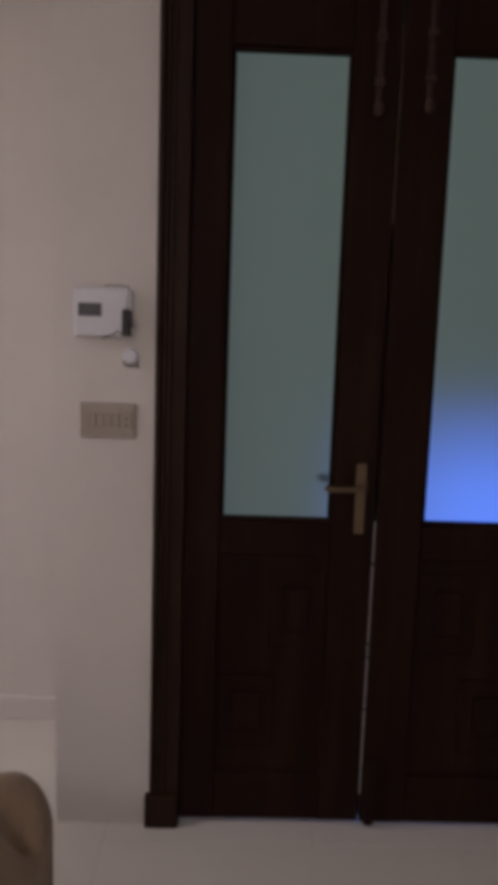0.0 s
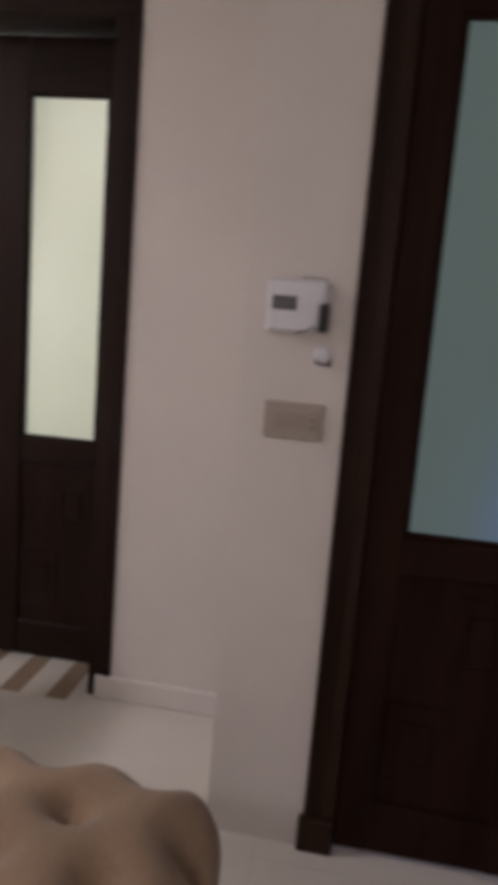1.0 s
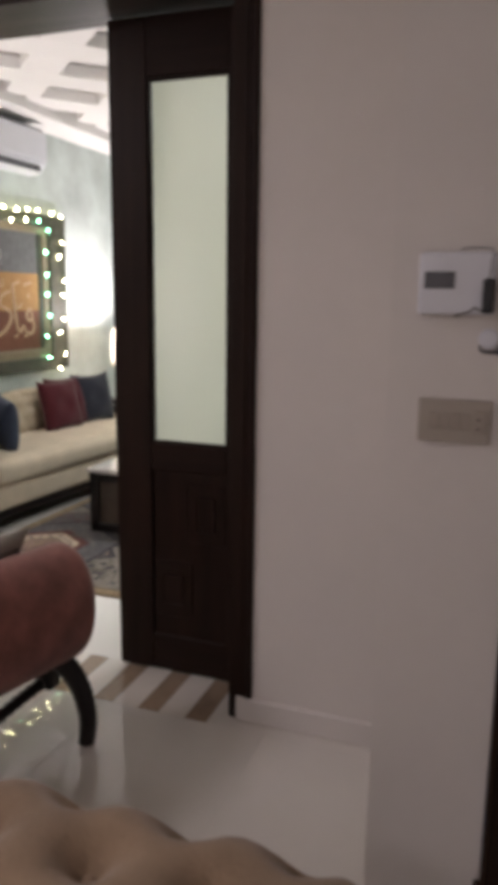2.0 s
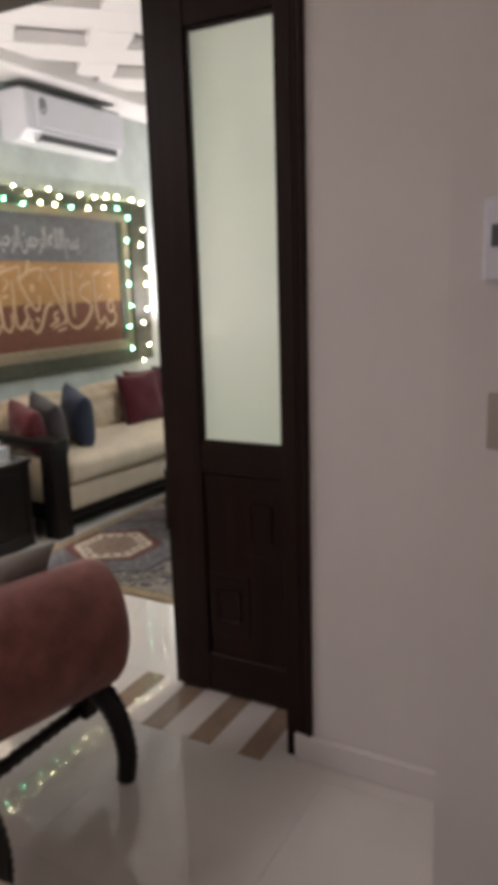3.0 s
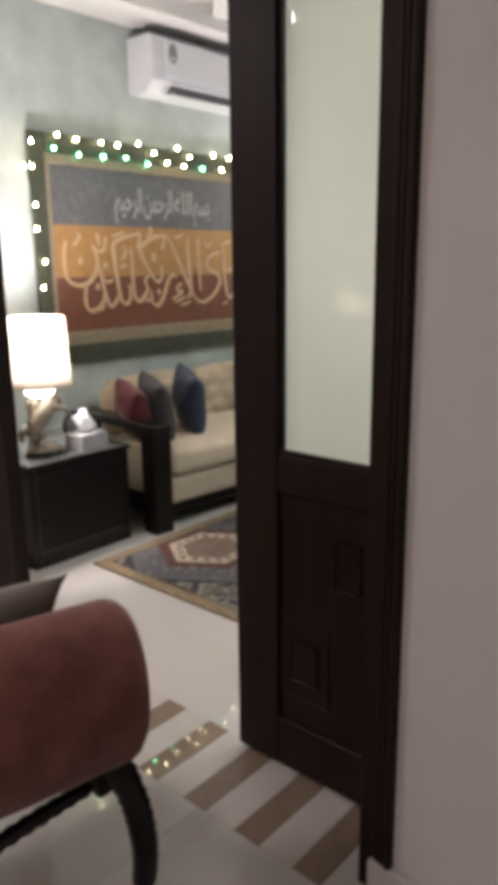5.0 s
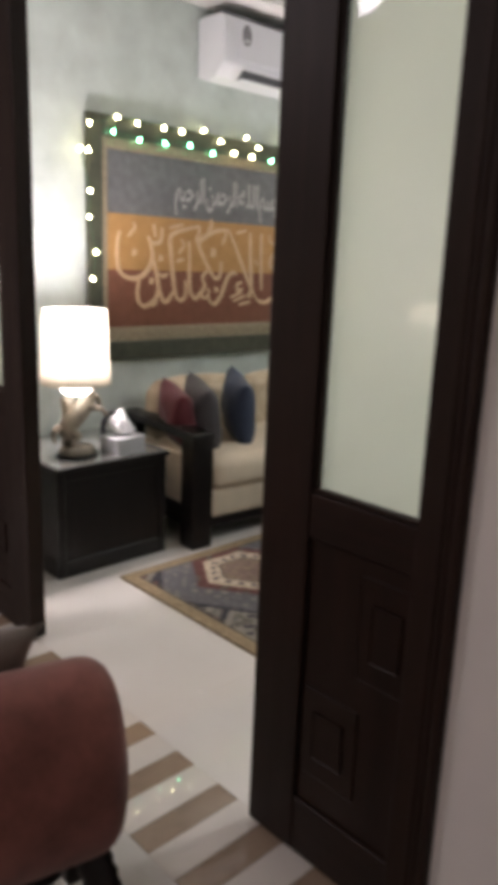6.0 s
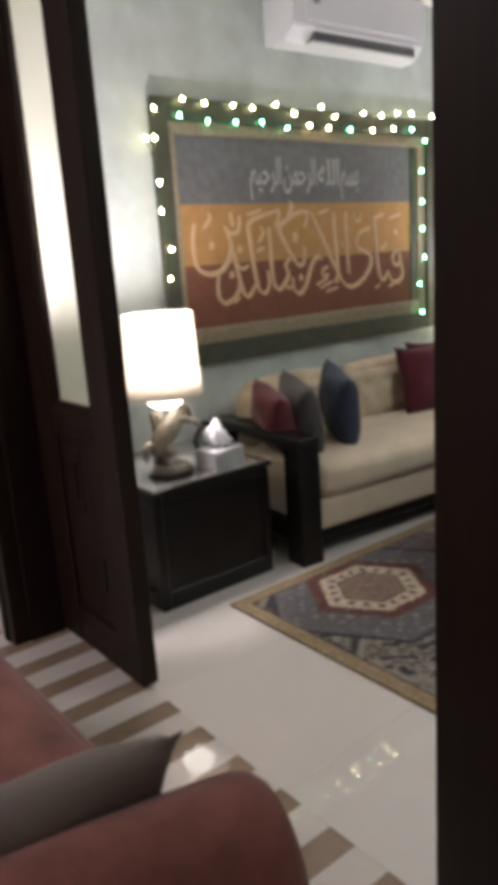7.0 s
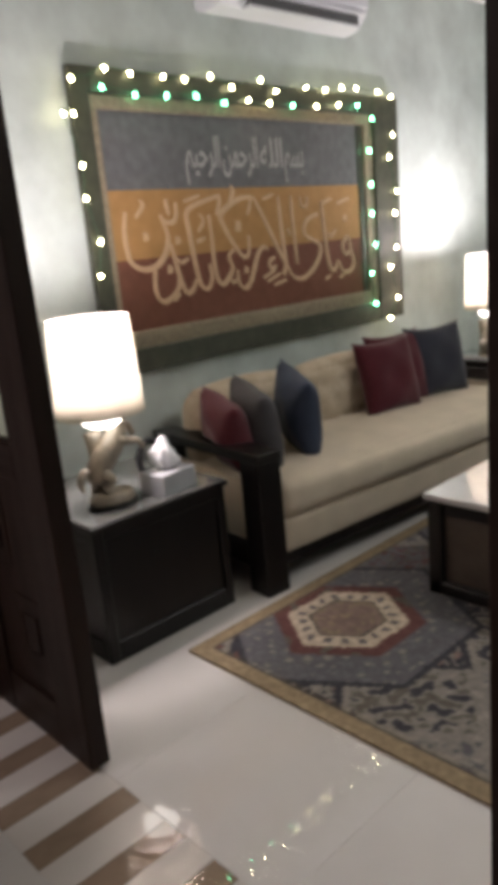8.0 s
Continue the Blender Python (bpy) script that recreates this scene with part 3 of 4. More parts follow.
def roll(cx, side):
    """A flared, stuffed end: taller than wide, with softly rounded rims, splayed a little to the bench's outside."""
    ln, wide, high, soft = 0.60, 0.133, 0.193, 0.055
    prof = [(-0.13, 0.0), (-0.09, 0.0)] + [(-soft + soft * math.sin(a), soft - soft * math.cos(a)) for a in (0.2 * i * math.pi / 2 for i in range(6))]
    rows = prof + [(0.003, ln / 2)] + [(r, ln - z) for r, z in prof[::-1]]
    bm, seg = bmesh.new(), 48
    rings = []
    for r, y in rows:
        around = (2 * math.pi * k / seg for k in range(seg))
        rings.append([bm.verts.new((max(wide + r, 0.004) * math.cos(a), 0.025 - y, RZ + max(high + r, 0.004) * math.sin(a))) for a in around])
    for a, b in zip(rings, rings[1:]):
        for k in range(seg):
            bm.faces.new((a[k], a[(k + 1) % seg], b[(k + 1) % seg], b[k]))
    bm.faces.new(rings[0][::-1]), bm.faces.new(rings[-1])
    bmesh.ops.recalc_face_normals(bm, faces=bm.faces)
    bmesh.ops.rotate(bm, verts=bm.verts, cent=(0, 0.025, 0), matrix=Euler((0, 0, radians(-13.5 * side))).to_matrix())
    bmesh.ops.translate(bm, verts=bm.verts, vec=(cx, 0, 0))
    return bm


part("rolled_end", roll(0.0, 1), ROSE_VELVET, bench, smooth=True)
part("rolled_end", roll(-1.30, -1), ROSE_VELVET, bench, smooth=True)
part("seat", pad(-0.65, -(BY1 - BY0) / 2, 0.385, 1.18, BY1 - BY0, 0.16, 0.05, 14, 0.02), ROSE_VELVET, bench, smooth=True)
for sx, x in ((1, 0.014), (-1, -1.314)):
    for y in (-0.012, -(BY1 - BY0) + 0.045):
        pts = smooth_line([(x - sx * 0.12, y, 0.31), (x - sx * 0.05, y, 0.285), (x + sx * 0.020, y, 0.205), (x + sx * 0.050, y, 0.10), (x + sx * 0.040, y, 0.0)], 9)
        part("leg", tube(pts, [0.039 - 0.015 * i / (len(pts) - 1) + 0.0045 * (i % 2) for i in range(len(pts))], 10), BLACKWOOD, bench, "carved dark wooden leg", smooth=True)
        part("block", block(x - sx * 0.10 - 0.032, x - sx * 0.10 + 0.032, y - 0.03, y + 0.03, 0.175, 0.300, 0.010, 2), BLACKWOOD, bench)
    ys = [-(BY1 - BY0) + 0.05 + i * (BY1 - BY0 - 0.1) / 24 for i in range(25)]
    part("stretcher", tube([(x - sx * 0.10, y, 0.205) for y in ys], [0.017 + 0.005 * (i % 2) for i in range(25)], 10), BLACKWOOD, bench, "turned dark stretcher", smooth=True)


def cushion(name, label, m, place, size, thick, turn, group="", n=16, tall=1.0):
    """A stuffed square cushion standing on its lower edge, its face along local y."""
    bm = bmesh.new()
    rows = {}
    for side in (-1, 1):
        for i in range(n + 1):
            for j in range(n + 1):
                u, v = 2 * i / n - 1, 2 * j / n - 1
                edge = i in (0, n) or j in (0, n)
                if edge and side == 1:
                    rows[1, i, j] = rows[-1, i, j]
                    continue
                pinch = 1 - 0.13 * (1 - v * v) * abs(u) ** 3, 1 - 0.13 * (1 - u * u) * abs(v) ** 3
                t = side * thick / 2 * max((1 - u * u) * (1 - v * v), 0) ** 0.42
                t += 0.012 * math.sin(5 * u + 2) * math.cos(4 * v) * (1 - u * u) * (1 - v * v)
                rows[side, i, j] = bm.verts.new((u * size / 2 * pinch[0], t, tall * (size / 2 + v * size / 2 * pinch[1])))
    for side in (-1, 1):
        for i in range(n):
            for j in range(n):
                q = [rows[side, i, j], rows[side, i + 1, j], rows[side, i + 1, j + 1], rows[side, i, j + 1]]
                bm.faces.new(q if side < 0 else q[::-1])
    ob = part(name, bm, m, None, smooth=True)
    ob.matrix_basis = pose(*place, *turn)
    return tagged(ob, label, "cushion", group)


grey = cushion("bench_cushion", "taupe satin cushion leaning on the bench's rolled end", TAUPE_CLOTH, (-1.645, 2.248, 0.466), 0.46, 0.13, (24, 0, 79), "", 18, 0.65)

# ---- tufted ottoman ----
OX, OY, OA, OB = -0.745, 1.335, 0.55, 0.34
tufts = [(-0.44 + 0.21 * i + (0.105 if j % 2 else 0), -0.30 + 0.145 * j) for i in range(6) for j in range(5)]


def tufted(w, a, b, c):
    if c > -0.2:
        dip = 0.0
        for tx, ty in tufts:
            d = math.hypot(w.x - tx, w.y - ty)
            dip += 0.048 * math.exp(-((d / 0.034) ** 2)) + 0.044 * math.exp(-((d / 0.082) ** 2))
        w.z += 0.02 * (1 - a**4) * (1 - b**4) * max(c, 0) - dip * min(1.0, max(0.0, (c + 0.2) * 1.1))
    return w


ott = thing("ottoman", (OX, OY, 0.0), "tan velvet ottoman with a deep-buttoned rounded top", "ottoman")
part("upholstery", pad(0, 0, 0.364, 2 * OA, 2 * OB, 0.47, 0.13, 56, 0.0, tufted), TAN_VELVET, ott, smooth=True)
for tx, ty in tufts:
    if abs(tx) < OA - 0.10 and abs(ty) < OB - 0.08:
        part("button", ball(tx, ty, 0.540, 0.011, 0.011, 0.006, 10, 6), TAN_VELVET, ott, smooth=True)
for sx in (-1, 1):
    for sy in (-1, 1):
        part("foot", turned([(0.0, 0), (0.022, 0), (0.026, 0.02), (0.034, 0.135), (0.0, 0.136)], 16, sx * (OA - 0.10), sy * (OB - 0.10)), BLACKWOOD, ott, smooth=True)

# ---- side tables and lamps ----


def side_table(place):
    """A closed dark end table with framed sides and a dark glass top."""
    t = thing("side_table", (*place, 0.0), "near-black wooden end table with framed sides and glass top", "side table", "end tables")
    hx, hy = 0.29, 0.29
    part("body", block(-hx + 0.012, hx - 0.012, -hy + 0.012, hy - 0.012, 0.05, 0.488), BLACKWOOD, t)
    for sx in (-1, 1):
        for sy in (-1, 1):
            part("corner_post", block(sx * hx - 0.04 * (sx > 0), sx * hx + 0.04 * (sx < 0), sy * hy - 0.04 * (sy > 0), sy * hy + 0.04 * (sy < 0), 0.0, 0.488, 0.004, 1), BLACKWOOD, t)
        part("rail", block(sx * hx - 0.025 * (sx > 0), sx * hx + 0.025 * (sx < 0), -hy + 0.04, hy - 0.04, 0.445, 0.487, 0.003, 1), BLACKWOOD, t)
        part("rail", block(sx * hx - 0.025 * (sx > 0), sx * hx + 0.025 * (sx < 0), -hy + 0.04, hy - 0.04, 0.0, 0.075, 0.003, 1), BLACKWOOD, t)
        part("rail", block(-hx + 0.04, hx - 0.04, sx * hy - 0.025 * (sx > 0), sx * hy + 0.025 * (sx < 0), 0.445, 0.487, 0.003, 1), BLACKWOOD, t)
        part("rail", block(-hx + 0.04, hx - 0.04, sx * hy - 0.025 * (sx > 0), sx * hy + 0.025 * (sx < 0), 0.0, 0.075, 0.003, 1), BLACKWOOD, t)
    part("top", block(-hx - 0.012, hx + 0.012, -hy - 0.012, hy + 0.012, 0.488, 0.508, 0.004, 2), BLACKWOOD, t)
    part("glass_top", block(-hx - 0.004, hx + 0.004, -hy - 0.004, hy + 0.004, 0.508, 0.515, 0.002, 1), GLASS_TOP, t, "dark glass top")
    return t


def horse():
    """A rearing animal figure on an oval base, as one plain body."""
    bm = turned([(0.0, 0.0), (0.085, 0.0), (0.088, 0.012), (0.080, 0.030), (0.070, 0.038), (0.0, 0.040)], 24)
    for v in bm.verts:
        v.co.x *= 0.72
    s = smooth_line([(0, -0.055, 0.085), (0, -0.045, 0.125), (0, -0.01, 0.165), (0, 0.03, 0.205), (0, 0.055, 0.245), (0, 0.06, 0.285)], 5)
    k = len(s) - 1
    tube(s, [0.030 + 0.016 * math.sin(math.pi * min(i / k * 1.15, 1)) for i in range(k + 1)], 12, bm)
    tube(smooth_line([(0, 0.055, 0.27), (0, 0.068, 0.305), (0, 0.095, 0.315), (0, 0.125, 0.300)], 4), [0.03, 0.029, 0.028, 0.027, 0.026, 0.025, 0.024, 0.022, 0.020, 0.018, 0.016, 0.014, 0.012], 10, bm)
    for sx in (-1, 1):
        tube(smooth_line([(sx * 0.022, -0.045, 0.12), (sx * 0.028, -0.01, 0.085), (sx * 0.024, -0.04, 0.06), (sx * 0.024, -0.015, 0.035)], 4), [0.026, 0.025, 0.023, 0.021, 0.019, 0.017, 0.015, 0.014, 0.013, 0.012, 0.012, 0.013, 0.014], 8, bm)
        tube(smooth_line([(sx * 0.025, 0.04, 0.215), (sx * 0.03, 0.085, 0.205), (sx * 0.03, 0.115, 0.225 - 0.03 * sx), (sx * 0.028, 0.135, 0.19 - 0.02 * sx)], 4), [0.022, 0.021, 0.019, 0.017, 0.015, 0.014, 0.013, 0.012, 0.012, 0.011, 0.011, 0.012, 0.013], 8, bm)
        tube([(sx * 0.014, 0.066, 0.318), (sx * 0.018, 0.064, 0.345)], [0.008, 0.002], 6, bm)
    tube(smooth_line([(0, -0.06, 0.115), (0, -0.095, 0.13), (0, -0.115, 0.10), (0, -0.11, 0.06)], 4), [0.010, 0.012, 0.014, 0.016, 0.017, 0.017, 0.016, 0.015, 0.013, 0.011, 0.009, 0.006, 0.003], 8, bm)
    return bm


def table_lamp(place, z, turn=0):
    t = thing("table_lamp", (*place, z), "lit table lamp with white drum shade and ivory figure base", "table lamp", "table lamps", turn)
    part("figure", horse(), STONE, t, "ivory resin rearing animal figure", smooth=True).location = (0, 0, 0.012)
    bm = turned([(0.0, 0.0), (0.096, 0.0), (0.094, 0.013), (0.0, 0.0135)], 24)
    for v in bm.verts:
        v.co.x *= 0.74
    part("plinth", bm, BLACKWOOD, t, "dark oval plinth")
    part("support", turned([(0.0, 0.045), (0.034, 0.045), (0.026, 0.09), (0.024, 0.20), (0.032, 0.262), (0.0, 0.263)], 18, -0.035, -0.025), STONE, t, "pale resin support", smooth=True)
    part("stem", tube([(-0.035, -0.025, 0.26), (0, 0, 0.34), (0, 0, 0.60)], 0.0045, 10), BRASS, t)
    part("diffuser", turned([(0.0, 0.283), (0.045, 0.285), (0.066, 0.300), (0.072, 0.325), (0.066, 0.345), (0.0, 0.346)], 28), LAMP_GLASS, t, "lit white glass diffuser", smooth=True)
    outer = [(0.152, 0.335), (0.149, 0.39), (0.138, 0.64), (0.136, 0.652)]
    sh = part("shade", turned(outer + [(r - 0.0025, q) for r, q in outer[::-1]] + [outer[0]], 48), SHADE, t, "white cloth drum shade", smooth=True)
    part("rim", turned([(0.1525, 0.332), (0.154, 0.338), (0.1525, 0.344), (0.149, 0.338), (0.1525, 0.332)], 40), SHADE, sh)
    part("rim", turned([(0.1365, 0.647), (0.138, 0.652), (0.1365, 0.657), (0.133, 0.652), (0.1365, 0.647)], 40), SHADE, sh)
    for a in range(3):
        q = 2 * math.pi * a / 3
        part("spoke", tube([(0, 0, 0.405), (0.148 * math.cos(q), 0.148 * math.sin(q), 0.405)], 0.002, 6), BRASS, sh)
    part("socket", turned([(0.0, 0.545), (0.012, 0.545), (0.014, 0.570), (0.028, 0.585), (0.030, 0.594), (0.0, 0.5945)], 20), PLASTIC, t, "white lamp socket")
    part("bulb", ball(0, 0, 0.620, 0.024, 0.024, 0.026), LAMP_BULB, t, "lit bulb", smooth=True).visible_shadow = False
    return t


T_TOP = 0.515

TABLE_A = (-3.375, 3.645)
first_table = side_table(TABLE_A)
copy_thing(first_table, pose(-3.42, 6.55, 0))
copy_thing(first_table, pose(*LAMP_C, 0))
first_lamp = table_lamp(LAMP_A, T_TOP, 0)
copy_thing(first_lamp, pose(*LAMP_B, T_TOP, 0, 0, 0))


def hall_lamp(place, z):
    t = thing("table_lamp", (*place, z), "lit table lamp with a small tapered white shade", "table lamp", "table lamps")
    part("base", turned([(0.0, 0.0), (0.075, 0.0), (0.078, 0.012), (0.035, 0.03), (0.022, 0.08), (0.045, 0.17), (0.05, 0.24), (0.02, 0.33), (0.012, 0.42), (0.0, 0.421)], 28), STONE, t, smooth=True)
    outer = [(0.150, 0.412), (0.115, 0.630)]
    part("shade", turned(outer + [(r - 0.0025, q) for r, q in outer[::-1]] + [outer[0]], 40), SHADE, t, "white cloth shade", smooth=True)
    part("bulb", ball(0, 0, 0.455, 0.026, 0.026, 0.030), LAMP_BULB, t, "lit bulb", smooth=True).visible_shadow = False


hall_lamp(LAMP_C, T_TOP)

box = thing("tissue_box", (-3.17, 3.745, T_TOP), "silver grey tissue box with a white tissue pulled up", "tissue box", turn=8)
part("carton", block(-0.062, 0.062, -0.085, 0.085, 0, 0.080, 0.005, 2), SILVER_BOX, box)
part("slot", turned([(0.0, 0.0), (0.036, 0.0), (0.040, 0.002), (0.0, 0.0025)], 24, bm=None), GREY_PLASTIC, box).location = (0, 0, 0.0792)
bm = bmesh.new()
rings = []
for i, (r, z) in enumerate(((0.020, 0.078), (0.034, 0.095), (0.050, 0.118), (0.046, 0.140), (0.030, 0.162), (0.018, 0.182), (0.005, 0.196))):
    ring = []
    for k in range(28):
        a = 2 * math.pi * k / 28
        fold = 1 + 0.34 * math.sin(3 * a + 0.5 * i) + 0.16 * math.sin(7 * a - 0.9 * i)
        ring.append(bm.verts.new((r * fold * math.cos(a) * 0.75 + 0.006 * math.sin(1.7 * i), r * fold * math.sin(a) + 0.010 * math.sin(1.1 * i), z + 0.010 * math.sin(4 * a + i))))
    rings.append(ring)
for low, high in zip(rings, rings[1:]):
    for k in range(28):
        bm.faces.new((low[k], low[(k + 1) % 28], high[(k + 1) % 28], high[k]))
bm.faces.new(rings[-1])
part("tissue", bm, TISSUE, box, "white tissue", smooth=True)
orn = thing("ornament", (-3.36, 3.80, T_TOP), "small dark curved ornament beside the lamp", "ornament")
part("base", turned([(0, 0), (0.035, 0), (0.032, 0.012), (0, 0.014)], 20), BLACK_PLASTIC, orn)
part("arch", tube(smooth_line([(0, -0.025, 0.01), (0, -0.045, 0.08), (0, -0.01, 0.14), (0, 0.04, 0.13), (0, 0.05, 0.07)], 6), 0.013, 10), BLACK_PLASTIC, orn, smooth=True)

# ---- sofa ----
SOFA_TURN = -5.0
sofa = thing("sofa", (-2.992, 4.03, 0.0), "long cream upholstered sofa in a dark wooden frame", "sofa", turn=SOFA_TURN)
SL, AD = 2.12, 0.74
for y0 in (0.0, SL - 0.115):
    arm = part("arm", block(-0.115, 0.0, y0, y0 + 0.115, 0.0, 0.575, 0.006, 2), BLACKWOOD, sofa, "broad dark wooden arm")
    part("arm_top", block(-AD, 0.004, y0 - 0.004, y0 + 0.119, 0.548, 0.590, 0.006, 2), BLACKWOOD, arm)
    part("back_post", block(-AD, -AD + 0.08, y0, y0 + 0.115, 0.0, 0.548, 0.004, 1), BLACKWOOD, arm)
    part("arm_rail", block(-AD + 0.08, -0.115, y0 + 0.01, y0 + 0.105, 0.10, 0.20, 0.004, 1), BLACKWOOD, arm)
    part("arm_panel", block(-AD + 0.08, -0.115, y0 + 0.03, y0 + 0.085, 0.20, 0.46, 0.01, 2), CREAM_CLOTH, arm)
part("plinth", block(-AD + 0.02, -0.04, 0.115, SL - 0.115, 0.085, 0.145, 0.004, 1), BLACKWOOD, sofa)
part("base", pad(-AD / 2 + 0.005, SL / 2, 0.215, AD - 0.05, SL - 0.235, 0.15, 0.022, 12, 0.004), CREAM_CLOTH, sofa, smooth=True)
part("seat_cushion", pad(-0.315, SL / 2, 0.37, 0.64, SL - 0.235, 0.175, 0.06, 20, 0.022), CREAM_CLOTH, sofa, smooth=True)


def buttoned(w, a, b, c):
    if a > 0:
        for i in range(-2, 3):
            for k in range(-1, 2):
                d = math.hypot(w.y - 0.125 * i - 0.06 * (k % 2), w.z - 0.09 * k)
                w.x -= (0.020 * math.exp(-((d / 0.022) ** 2)) + 0.010 * math.exp(-((d / 0.05) ** 2))) * a
    return w


for k in range(3):
    w = (SL - 0.24) / 3
    part("back_cushion", pad(-AD + 0.135, 0.12 + w * (k + 0.5), 0.565, 0.17, w - 0.006, 0.36, 0.07, 40, 0.03, buttoned), FLORAL_CLOTH, sofa, "cream damask back cushion", smooth=True)


def on_sofa(x, y, z):
    return tuple(sofa.matrix_basis @ Vector((x, y, z)))


SEAT = 0.462
cushion("throw_cushion", "wine red cushion leaning on the sofa's arm", RED_CLOTH, on_sofa(-0.35, 0.165, SEAT - 0.01), 0.335, 0.17, (14, 10, -18), "sofa cushions")
cushion("throw_cushion", "charcoal grey cushion standing beside a red one", GREY_CLOTH, on_sofa(-0.31, 0.285, SEAT - 0.01), 0.36, 0.17, (11, 10, -22), "sofa cushions")
cushion("throw_cushion", "navy blue cushion standing on the cream seat", BLUE_CLOTH, on_sofa(-0.30, 0.50, SEAT - 0.01), 0.375, 0.17, (5, 10, -28), "sofa cushions")
cushion("throw_cushion", "large maroon cushion leaning on the sofa back", MAROON_CLOTH, on_sofa(-0.36, 1.22, SEAT - 0.015), 0.40, 0.15, (-14, 0, 82), "sofa cushions")
cushion("throw_cushion", "dark maroon cushion behind another one", MAROON_CLOTH, on_sofa(-0.42, 1.37, SEAT - 0.015), 0.41, 0.14, (-14, 0, 82), "sofa cushions")
cushion("throw_cushion", "dark slate blue cushion at the sofa's far end", SLATE_CLOTH, on_sofa(-0.40, 1.66, SEAT - 0.015), 0.41, 0.15, (-12, 0, 76), "sofa cushions")

# ---- air conditioner ----
ac = thing("air_conditioner", (WEST, 4.648, 2.352), "white split air conditioner high on the wall", "air conditioner")
AL = 0.99


def ac_body(y0, y1, rows):
    bm = bmesh.new()
    ends = [[bm.verts.new((x, y, z)) for x, z in rows] for y in (y0, y1)]
    m = len(rows)
    for k in range(m):
        bm.faces.new((ends[0][k], ends[0][(k + 1) % m], ends[1][(k + 1) % m], ends[1][k]))
    bm.faces.new(ends[0][::-1]), bm.faces.new(ends[1])
    bmesh.ops.recalc_face_normals(bm, faces=bm.faces)
    return bm


bm = ac_body(0, AL, [(0, 0.02), (0.06, 0), (0.15, 0.012), (0.212, 0.075), (0.222, 0.16), (0.218, 0.285), (0.195, 0.315), (0, 0.315)])
bmesh.ops.bevel(bm, geom=[e for e in bm.edges], offset=0.006, segments=2, affect="EDGES")
part("body", bm, PLASTIC, ac)
part("front_panel", block(0.215, 0.228, 0.10, AL - 0.012, 0.098, 0.292, 0.005, 2), PLASTIC, ac)
part("outlet", block(0.150, 0.204, 0.16, AL - 0.07, 0.016, 0.060, 0.003, 1), GREY_PLASTIC, ac, "dark air outlet")
part("louvre", block(0.185, 0.216, 0.15, AL - 0.06, 0.066, 0.080, 0.004, 2), PLASTIC, ac)
part("louvre", block(0.150, 0.208, 0.15, AL - 0.06, 0.004, 0.018, 0.004, 2), PLASTIC, ac)
part("grille", block(0.03, 0.198, 0.012, AL - 0.012, 0.313, 0.324, 0.002, 1), GREY_PLASTIC, ac, "dark intake grille")
disc = turned([(0.0, 0.0), (0.046, 0.0), (0.046, 0.0012), (0.0, 0.0013)], 28)
bmesh.ops.rotate(disc, verts=disc.verts, cent=(0, 0, 0), matrix=Euler((0, radians(90), 0)).to_matrix())
for v in disc.verts:
    v.co = Vector((v.co.x + 0.2275, v.co.y * 0.72 + 0.155, v.co.z * 1.15 + 0.225))
part("sticker", disc, STICKER, ac, "grey label sticker")
part("sticker_bars", block(0.2290, 0.2298, 0.141, 0.169, 0.192, 0.206), PLASTIC, ac)

# ---- framed calligraphy and its lights ----
art = thing("calligraphy_panel", (-3.775, 0, 0), "framed needlework calligraphy in grey, ochre and russet bands", "wall art")
FY0, FY1, FZ0, FZ1 = 3.92, 6.09, 0.85, 2.09
IY0, IY1, IZ0, IZ1 = 4.04, 5.73, 1.03, 1.935


def art_bar(name, y0, y1, z0, z1, x0, x1, mat, bev=0.006):
    return part(name, block(x0, x1, y0, y1, z0, z1, bev, 2), mat, art)


art_bar("backing", FY0 + 0.02, FY1 - 0.02, FZ0 + 0.02, FZ1 - 0.02, -0.012, 0.004, ART_FRAME, 0)
art_bar("frame_side", FY0, IY0 - 0.035, FZ0, FZ1, 0.004, 0.040, ART_FRAME)
art_bar("frame_side", IY1 + 0.125, FY1, FZ0, FZ1, 0.004, 0.040, ART_FRAME)
art_bar("frame_top", IY0 - 0.035, IY1 + 0.125, IZ1 + 0.055, FZ1, 0.004, 0.039, ART_FRAME)
art_bar("frame_bottom", IY0 - 0.035, IY1 + 0.125, FZ0, IZ0 - 0.075, 0.004, 0.039, ART_FRAME)
for z0, z1 in ((IZ1, IZ1 + 0.055), (IZ0 - 0.075, IZ0)):
    art_bar("braid", IY0 - 0.035, IY1 + 0.125, z0, z1, 0.004, 0.026, ART_CREAM, 0.004)
art_bar("braid", IY0 - 0.035, IY0, IZ0, IZ1, 0.004, 0.026, ART_CREAM, 0.004)
art_bar("braid", IY1 + 0.05, IY1 + 0.125, IZ0, IZ1, 0.004, 0.026, ART_CREAM, 0.004)
art_bar("slip", IY1, IY1 + 0.05, IZ0, IZ1, 0.004, 0.016, ART_FRAME, 0.003)
ridge = [(IY0 + 0.028 * k, z) for k in range(60) for z in (IZ1 + 0.014, IZ0 - 0.060)]
bm = bmesh.new()
for y, z in ridge:
    block(0.0262, 0.030, y, y + 0.014, z, z + 0.028 + 0.012 * (z < 1.2), 0, 1, bm)
tagged(part("braid_stitches", bm, ART_CREAM, art), kind="stuff")
art_bar("grey_field", IY0, IY1, 1.622, IZ1, 0.004, 0.010, ART_GREY, 0)
